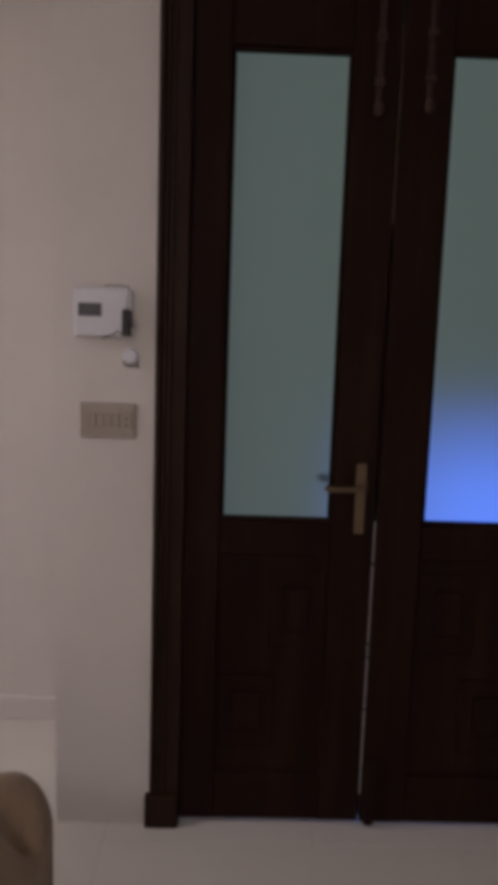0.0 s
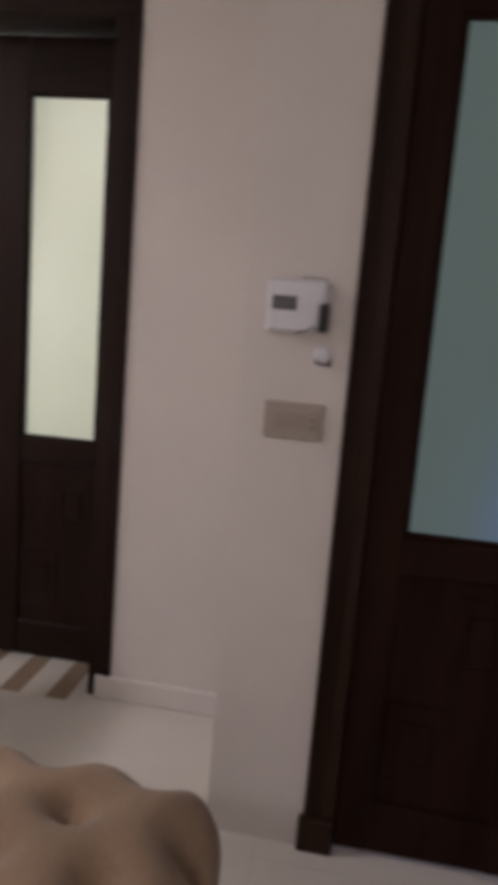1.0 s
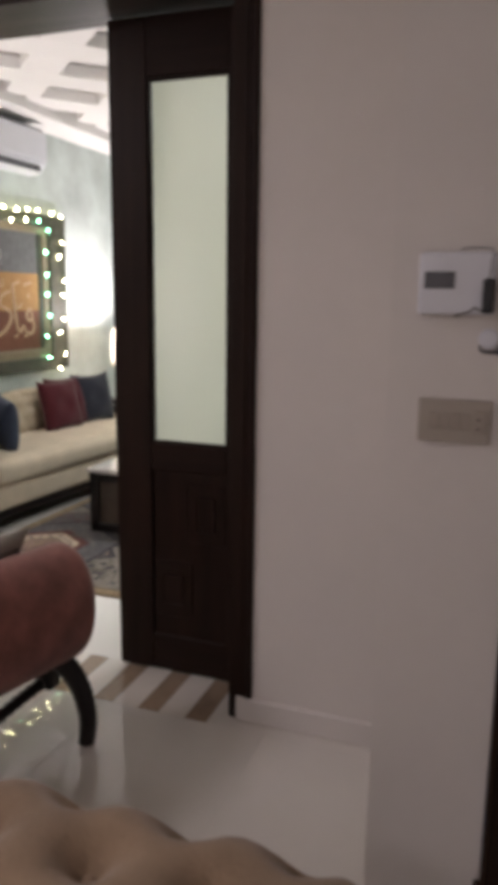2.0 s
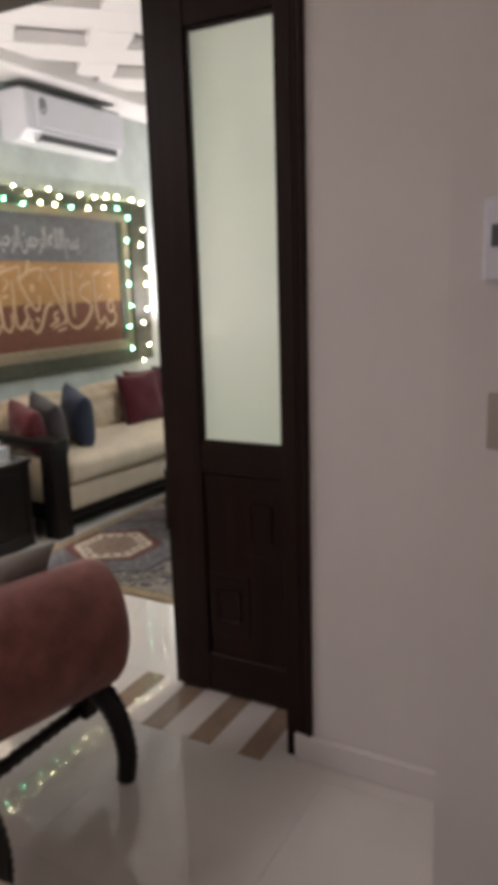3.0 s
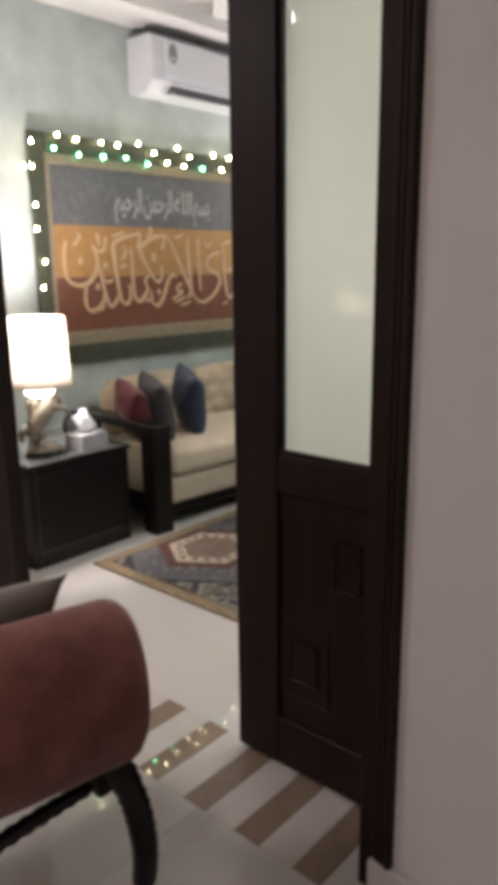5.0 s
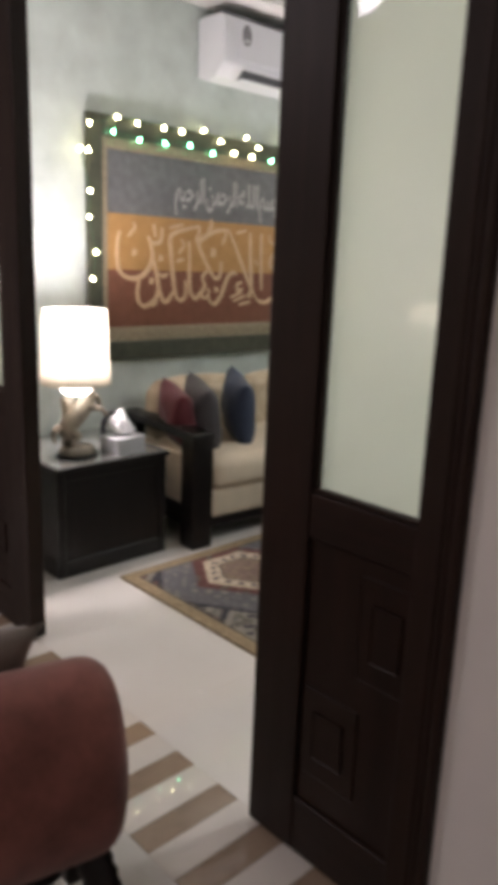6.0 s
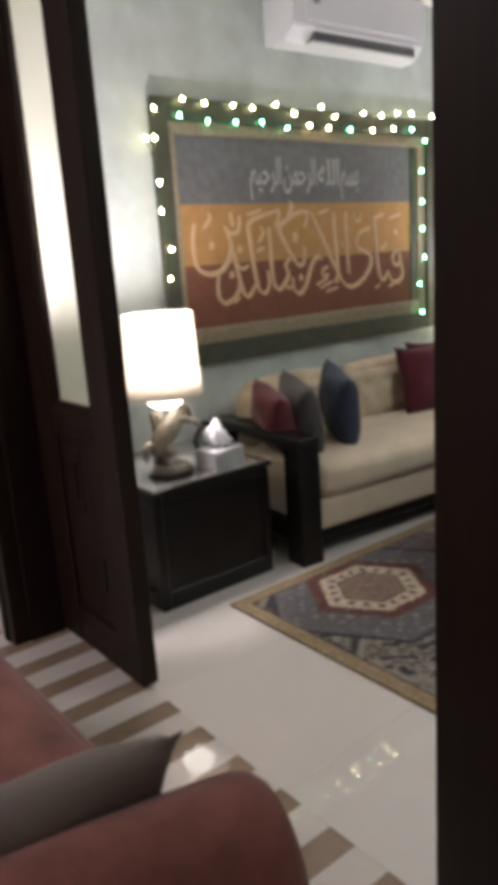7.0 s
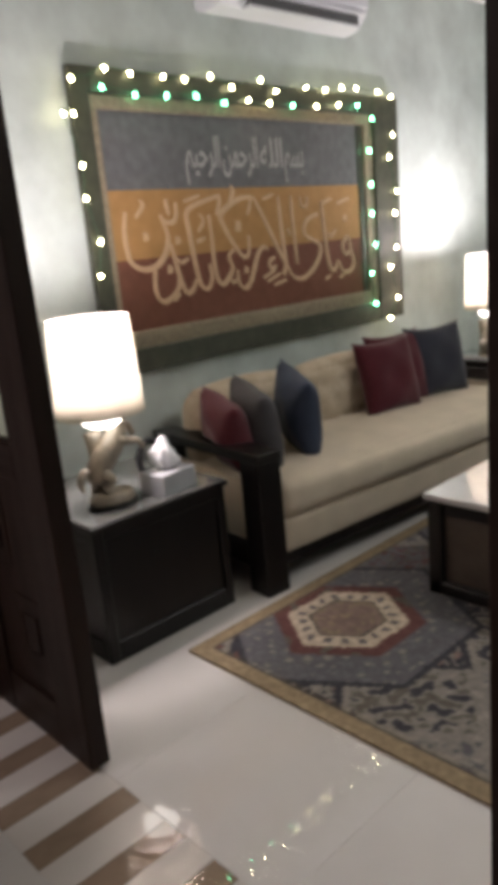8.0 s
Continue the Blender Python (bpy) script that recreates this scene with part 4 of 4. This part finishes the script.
art_bar("ochre_field", IY0, IY1, 1.335, 1.622, 0.004, 0.010, ART_GOLD, 0)
art_bar("russet_field", IY0, IY1, IZ0, 1.335, 0.004, 0.010, ART_RED, 0)
letters = bmesh.new()


def stroke(bm, width, *grid):
    """A pen stroke of stitched thread; grid: percent of the field's width, centimetres over its foot."""
    line = smooth_line([(0.0, 4.04 + 0.0166 * u, 1.02 + 0.01 * v) for u, v in grid], 6)
    last, m = None, len(line) - 1
    up = 0.0004 * (len(bm.verts) % 7)
    for i, p in enumerate(line):
        d = (line[min(i + 1, m)] - line[max(i - 1, 0)]).normalized()
        side = Vector((0, -d.z, d.y))
        taper = 0.45 + 0.55 * math.sin(math.pi * min(max((i + 1) / (m + 2), 0.08), 0.92)) ** 0.6
        pen = 0.75 + 0.45 * abs(d.z * 0.8 + d.y * 0.6)
        w = 0.01 * width / 2 * taper * pen * 1.8
        now = [bm.verts.new(p + side * s * w + Vector((x, 0, 0))) for s, x in ((-1, 0.0101), (-0.7, 0.0135 + up), (0.7, 0.0135 + up), (1, 0.0101))]
        if last:
            for a in range(3):
                bm.faces.new((last[a], last[a + 1], now[a + 1], now[a]))
        last = now


stroke(letters, 1.45, (5.1, 51.3), (4.2, 44.4), (4.2, 36), (5.4, 29.9), (9.2, 27), (13.3, 28.1), (16.4, 32.5), (18, 39.1), (17.3, 44.9), (16, 49.7))
stroke(letters, 1.2, (16, 49.7), (17.3, 46.9), (20, 46.1), (21.6, 49.1), (21.7, 54.6))
stroke(letters, 1.1, (18.4, 56.3), (18.6, 53.5), (19.1, 49.3))
stroke(letters, 1.0, (10, 56.3), (10.8, 53.6), (8, 48.7))
stroke(letters, 2.2, (9.7, 40.9), (11.4, 40.7))
stroke(letters, 2.0, (20.2, 38.3), (22, 38.1))
stroke(letters, 1.4, (18.6, 37.1), (19.5, 30.4), (20.7, 21.6), (22.5, 14.6), (24.8, 15.7), (26.4, 19.9))
stroke(letters, 1.1, (20, 30.7), (21.8, 28.4), (24.3, 29.8))
stroke(letters, 1.4, (12.7, 28.1), (11.9, 20.3), (12.3, 14.8), (14.3, 12), (17.5, 13.7), (19.8, 17.7), (20.4, 23.1))
stroke(letters, 2.2, (16.4, 26.1), (18.2, 25.7))
stroke(letters, 0.9, (17.5, 11.6), (20, 14.4))
stroke(letters, 1.4, (37.8, 56.8), (33.4, 55.3), (27.5, 52.6), (25.2, 49.3), (25.5, 42.3), (26.2, 31.9), (26.9, 23.5), (28.1, 16.8), (30.5, 15.2), (32.2, 19.8), (31.7, 26.5))
stroke(letters, 1.1, (37.8, 56.8), (37.5, 53.2), (36.1, 48))
stroke(letters, 0.9, (24.5, 54.7), (30.5, 57.2))
stroke(letters, 1.0, (29.6, 49.2), (31.1, 46), (28.7, 40.9))
stroke(letters, 1.0, (31.1, 38.3), (27.6, 36.7))
stroke(letters, 1.4, (33.2, 48.5), (33.6, 38), (33.6, 27.4), (34.4, 19.1), (36.4, 16.2), (38.9, 19.3), (40.6, 23.3), (39.5, 28.6), (41.5, 31.7))
stroke(letters, 1.1, (38.9, 19.3), (40.2, 16.4), (41.9, 17.3))
stroke(letters, 1.5, (50.7, 55.8), (45.8, 55.2), (40.8, 51.8), (37.6, 47.8), (38.9, 42.1), (42.2, 33.5), (45.4, 27.9), (47.7, 29.8), (48.1, 37.7))
stroke(letters, 1.0, (50.1, 55.4), (49.5, 51.4), (48.2, 47.3))
stroke(letters, 3.0, (42.9, 42.8), (45.2, 42.2))
stroke(letters, 1.2, (42.7, 61.3), (43.2, 58.3), (41.5, 54))
stroke(letters, 1.4, (42.4, 22), (42.5, 16), (45.1, 12.8), (47.7, 16.2), (49.6, 22.5), (51.4, 28.5), (54, 31.7), (55.7, 30.1))
stroke(letters, 2.0, (45, 21.6), (46.8, 21.3))
stroke(letters, 1.5, (51.2, 55.8), (53.7, 49.4), (58, 36.9), (61.3, 27.2), (63.1, 21.9), (61.7, 17))
stroke(letters, 1.5, (61.9, 55.5), (62.2, 45), (62.8, 32.1), (63.3, 22.9), (62.3, 16.3))
stroke(letters, 0.9, (54.9, 54.5), (59.7, 56.6))
stroke(letters, 1.1, (58.5, 25.9), (56.1, 24.3), (56.4, 20.7), (58.9, 21.7))
stroke(letters, 0.9, (52.7, 16.3), (58.4, 19.7))
stroke(letters, 0.9, (54.4, 14.3), (60.6, 17.7))
stroke(letters, 0.9, (57.2, 12.2), (63, 14))
stroke(letters, 1.45, (63, 24.9), (64.5, 18.9), (67.2, 14.5), (71.3, 13.7), (76.5, 18.2), (79.9, 25), (79.8, 30.1), (76.6, 32.8), (73.6, 35.1), (72.7, 38.7), (74.8, 43.4), (79.8, 45.9))
stroke(letters, 1.2, (67.5, 55.5), (67.7, 41.9), (68.5, 21.1))
stroke(letters, 0.9, (71.9, 55.1), (72.3, 50.6), (74.6, 50.4), (75.1, 55))
stroke(letters, 0.9, (64.9, 39.6), (66.1, 36))
stroke(letters, 1.4, (81.8, 52.1), (82.4, 40.6), (83.3, 25.9), (84.9, 16.5), (87, 16), (89, 20.4))
stroke(letters, 0.9, (82.3, 51.5), (86.9, 53.3))
stroke(letters, 0.9, (89.5, 50.6), (96, 53.3))
stroke(letters, 1.3, (94.5, 33.3), (91.6, 28.5), (92.8, 23.7), (95.6, 25.1), (94.8, 32.6))
stroke(letters, 1.3, (95.6, 25.8), (97.1, 18.2), (94.8, 13.7), (91, 14.5), (89, 19.8))
stroke(letters, 1.8, (92.5, 43), (94.3, 42.6))
stroke(letters, 0.9, (81.7, 11), (84.5, 12.9))
stroke(letters, 0.9, (88.8, 10.7), (91.9, 12.7))
stroke(letters, 0.9, (84.4, 36), (85.8, 33.6), (88.4, 37))

bmesh.ops.recalc_face_normals(letters, faces=letters.faces)
part("lettering", letters, ART_LETTER, art, "large pale gold calligraphic strokes")
# the heading's words, glyph by glyph from the last to the first
words = ("\uFE91\uFEB4\uFEE2", "\uFE8D\uFEDF\uFEE0\uFEEA", "\uFE8D\uFEDF\uFEAE\uFEA3\uFEE4\uFEE6", "\uFE8D\uFEDF\uFEAE\uFEA3\uFEF4\uFEE2")
left = 4.485
for word, wide in zip(words[::-1], (0.225, 0.25, 0.175, 0.155)):
    text = bpy.data.curves.new("word", "FONT")
    text.body = word[::-1]
    text.offset, text.extrude, text.resolution_u = 0.014, 0.02, 3
    written = new("written", text)
    bpy.context.view_layer.update()
    me = bpy.data.meshes.new_from_object(written.evaluated_get(bpy.context.evaluated_depsgraph_get()))
    bpy.data.objects.remove(written)
    full = max(v.co.x for v in me.vertices)
    glyphs = bmesh.new()
    glyphs.from_mesh(me)
    for v in glyphs.verts:
        v.co = Vector((0.0105 + v.co.z * 0.1, left + v.co.x * (wide - 0.012) / full, 1.716 + v.co.y * 0.188))
    tagged(part("heading", glyphs, ART_SILVER, art, "small silver grey calligraphic words"), kind="stuff")
    left += wide

rng = random.Random(5)
lights = thing("string_lights", (-3.725, 0, 0), "lit fairy lights on green flex round the frame", "string lights")
warm_me, green_me = bpy.data.meshes.new("bulb"), bpy.data.meshes.new("bulb")
for me, m in ((warm_me, BULB_WARM), (green_me, BULB_GREEN)):
    bm = turned([(0.0005, -0.010), (0.0035, -0.008), (0.0058, -0.003), (0.0058, 0.002), (0.003, 0.007), (0.0025, 0.010), (0.0005, 0.0105)], 10)
    bm.to_mesh(me)
    bm.free()
    me.materials.append(m)
ROWS = (
    # the share of green bulbs, then each one's place along the wall and its height
    (0.0, "3.92 2.03, 4.08 2.08, 4.205 2.07, 4.37 2.07, 4.495 2.07, 4.65 2.095, 4.765 2.055, 4.96 2.1, 5.07 2.06, 5.29 2.09, 5.43 2.085, 5.57 2.105, 5.69 2.11, 5.88 2.105, 6.015 2.09"),
    (0.55, "4.06 2.01, 4.215 1.99, 4.38 1.995, 4.55 2.005, 4.71 1.985, 4.87 2.005, 5.015 2.0, 5.185 2.0, 5.365 2.005, 5.53 2.02, 5.7 2.025"),
    (0.0, "3.91 1.905, 3.87 1.905, 3.92 1.715, 3.915 1.59, 3.955 1.42, 3.935 1.285"),
    (1.0, "5.815 1.965, 5.78 1.795, 5.795 1.62, 5.79 1.46, 5.8 1.29, 5.755 1.13, 5.775 0.955"),
    (0.0, "6.02 1.885, 5.965 1.765, 6.03 1.575, 6.01 1.455, 6.01 1.26, 5.95 1.15, 6.005 0.965, 5.925 0.85"),
)
runs = [[(*map(float, pair.split()), share) for pair in row.split(",")] for share, row in ROWS]
spots = [spot for run in runs for spot in run]
for y, z, green in spots:
    b = new("bulb", green_me if rng.random() < green else warm_me)
    b.location = (rng.uniform(0.0, 0.012), y, z)
    b.rotation_euler = (rng.uniform(-0.6, 0.6), 0, 0)
    b.parent = lights
for run in runs:
    line = []
    for (y0, z0, _), (y1, z1, _) in zip(run, run[1:]):
        line += [(-0.002, y0, z0 + 0.012), (0.004, (y0 + y1) / 2, (z0 + z1) / 2 + rng.uniform(-0.012, 0.014))]
    line.append((-0.002, run[-1][0], run[-1][1] + 0.012))
    part("flex", tube(smooth_line(line, 4), 0.0022, 5), GREEN_WIRE, lights, "thin green flex", smooth=True)

# ---- coffee table ----
ct = thing("coffee_table", (-2.515, 4.425, 0.0), "dark wooden coffee table with a white marble top", "coffee table")
CW, CD = 0.75, 1.15
part("top", block(-0.012, CW + 0.012, -0.012, CD + 0.012, 0.388, 0.412, 0.004, 2), MARBLE, ct, "white marble top")
part("apron", block(0.02, CW - 0.02, 0.02, CD - 0.02, 0.33, 0.387), BLACKWOOD, ct)
part("cabinet", block(0.03, CW - 0.03, 0.03, CD - 0.03, 0.06, 0.33), material("smoky_brown_panel", (0.085, 0.063, 0.048), 0.25, vary=0.2), ct, "smoky brown panel")
for sx in (0, 1):
    for sy in (0, 1):
        part("leg", block(sx * (CW - 0.055), sx * (CW - 0.055) + 0.055, sy * (CD - 0.055), sy * (CD - 0.055) + 0.055, 0.012, 0.387, 0.004, 2), BLACKWOOD, ct)
part("base_rail", block(0.0, CW, 0.0, CD, 0.012, 0.062, 0.004, 1), BLACKWOOD, ct)
pl = thing("plate", (-2.24, 4.66, 0.412), "round beige shallow plate on the coffee table", "plate")
part("dish", turned([(0.0, 0.006), (0.09, 0.006), (0.135, 0.022), (0.140, 0.022), (0.095, 0.0), (0.0, 0.0)], 36), BEIGE_PLASTIC, pl, smooth=True)

# ---- rug ----
RX0, RX1, RY0, RY1 = -2.945, -0.60, 3.578, 5.90
BLUE, PALE = (0.104, 0.103, 0.110), (0.23, 0.205, 0.175)
NAVY, SLATE, CREAM, MAROON, ROSE, TAN, OLIVE = (0.024, 0.025, 0.034), (0.105, 0.100, 0.105), (0.52, 0.42, 0.31), (0.112, 0.038, 0.034), (0.205, 0.135, 0.11), (0.25, 0.19, 0.115), (0.105, 0.092, 0.070)


def hexa(dx, dy, w):
    """How far out a place is in a hexagon that points along y, 1 at the rim."""
    return max(abs(dx) / w, (abs(dx) * 0.5 + abs(dy) * 0.75) / (w * 0.92))


def dye(x, y):
    """Woven colour, its outlines frayed by the knots and dulled by wear."""
    e = min(x - RX0, RX1 - x, y - RY0, RY1 - y)
    k = 0.007 if e > 0.08 else 0.0
    j = Vector((x * 75, y * 75, 2))
    c = woven(x + k * noise.noise(j), y + k * noise.noise(j + Vector((31, 7, 0))))
    w = 1.08 + 0.55 * abs(noise.noise(Vector((x * 28, y * 28, 5)))) + 0.25 * noise.noise(Vector((x * 90, y * 90, 1)))
    m = (0.135, 0.118, 0.105) if e > 0.08 else TAN
    return tuple((a * 0.84 + b * 0.16) * w for a, b in zip(c, m))


def woven(x, y):
    e = min(x - RX0, RX1 - x, y - RY0, RY1 - y)
    if e < 0.055:
        return TAN
    if e < 0.068:
        return NAVY
    u, v = x + 2.64, y - 4.08
    i, j = round(u / 1.36), round(v / 1.16)
    cx, cy = u - 1.36 * i, v - 1.16 * j
    hx = hexa(cx, cy, 0.195)
    g = noise.noise(Vector((x * 42, y * 42, 9)))
    f = noise.noise(Vector((x * 15, y * 15, 3)))
    if hx < 1.0:
        if hx < 0.60:
            return ROSE if g < 0.25 else TAN
        if hx < 0.66:
            return OLIVE
        return SLATE if 0.72 < hx < 0.88 and math.sin(18 * math.atan2(cy, cx)) > 0.25 else CREAM
    if hx < 1.26:
        return MAROON if f > -0.35 else OLIVE
    if hx < 1.30:
        return SLATE
    if hx < 1.52:
        return PALE if math.sin(cx * 70) * math.sin(cy * 70) > 0.55 else BLUE
    if hx < 2.02:
        return PALE if g > 0.42 else (BLUE if f > -0.25 else SLATE)
    if hx < 2.14:
        return NAVY
    # diamonds of flowers between the medallions
    p, q = u * 0.80 + v * 0.60, -u * 0.60 + v * 0.80
    d1, d2 = (p / 0.40) % 1, (q / 0.33) % 1
    cell = (math.floor(p / 0.40) * 7 + math.floor(q / 0.33) * 13 + 1) % 5
    rimmed = min(d1, 1 - d1, d2, 1 - d2) < 0.06
    if rimmed:
        return NAVY if cell % 2 else PALE
    # blossoms on a dark ground
    h = noise.noise(Vector((x * 24, y * 24, 6)))
    if cell == 0:
        return PALE if abs(h) < 0.17 else (OLIVE if h > 0 else NAVY)
    if cell == 1:
        return MAROON if g > -0.1 else (ROSE if f > 0 else NAVY)
    if cell == 2:
        return PALE if abs(h) < 0.2 else SLATE
    if cell == 3:
        return PALE if abs(h) < 0.14 else (ROSE if g < -0.3 else NAVY)
    return BLUE if g > -0.1 else (MAROON if f > 0 else OLIVE)


nx, ny = 300, 296
verts = [(RX0 + (RX1 - RX0) * i / nx, RY0 + (RY1 - RY0) * j / ny, 0.011) for j in range(ny + 1) for i in range(nx + 1)]
faces = [(j * (nx + 1) + i, j * (nx + 1) + i + 1, (j + 1) * (nx + 1) + i + 1, (j + 1) * (nx + 1) + i) for j in range(ny) for i in range(nx)]
rim = [i for i in range(nx + 1)] + [j * (nx + 1) + nx for j in range(1, ny + 1)] + [ny * (nx + 1) + i for i in range(nx - 1, -1, -1)] + [j * (nx + 1) for j in range(ny - 1, 0, -1)]
base = len(verts)
verts += [(verts[k][0], verts[k][1], 0.0005) for k in rim]
m = len(rim)
faces += [(rim[(k + 1) % m], rim[k], base + k, base + (k + 1) % m) for k in range(m)]
me = bpy.data.meshes.new("rug")
me.from_pydata(verts, [], faces)
me.materials.append(RUG)
tint = me.attributes.new("dye", "FLOAT_COLOR", "POINT")
flat = []
for x, y, z in verts:
    flat += [*dye(min(max(x, RX0 + 1e-4), RX1 - 1e-4), min(max(y, RY0 + 1e-4), RY1 - 1e-4)), 1.0]
tint.data.foreach_set("color", flat)
tagged(new("rug", me), "patterned wool rug with hexagon medallions and a tan border", "rug")

# ---- floor pieces ----


def tile_mesh(w, d, mat, t=0.004):
    me = bpy.data.meshes.new("tile")
    bm = block(0, w, 0, d, -t, 0.0)
    top = [e for e in bm.edges if all(v.co.z > -1e-6 for v in e.verts)]
    bmesh.ops.bevel(bm, geom=top, offset=0.0007, segments=1, affect="EDGES")
    bm.to_mesh(me)
    bm.free()
    me.materials.append(mat)
    return me


GAP = 0.0006


def lay(name, me, x, y):
    ob = new(name, me)
    ob.location = (x, y, 0.0)
    ob.parent = slab
    return ob


ST0, ST1, BROWN, PALE_STRIP = 2.744, 3.037, 0.083, 0.1015
strip_b, strip_c = tile_mesh(BROWN - GAP, ST1 - ST0 - GAP, TILE_BROWN), tile_mesh(PALE_STRIP - GAP, ST1 - ST0 - GAP, TILE_CREAM)
end = -1.008
x, k = end, 0
while x > -4.9:
    x -= PALE_STRIP if k % 2 else BROWN
    lay("strip", strip_c if k % 2 else strip_b, x, ST0)
    k += 1
for w, x0 in ((0.60, end), (0.60, end + 0.60), (0.60, end + 1.2), (0.60, end + 1.8)):
    lay("tile", tile_mesh(w - GAP, ST1 - ST0 - GAP, TILE), x0, ST0)
S = 0.60
square = tile_mesh(S - GAP, S - GAP, TILE)
for i in range(12):
    for j in range(8):
        lay("tile", square, -5.0 + S * i, ST1 + S * j) if ST1 + S * (j + 1) < 7.6 else None
    for j in range(8):
        lay("tile", square, -5.0 + S * i, ST0 - S * (j + 1))
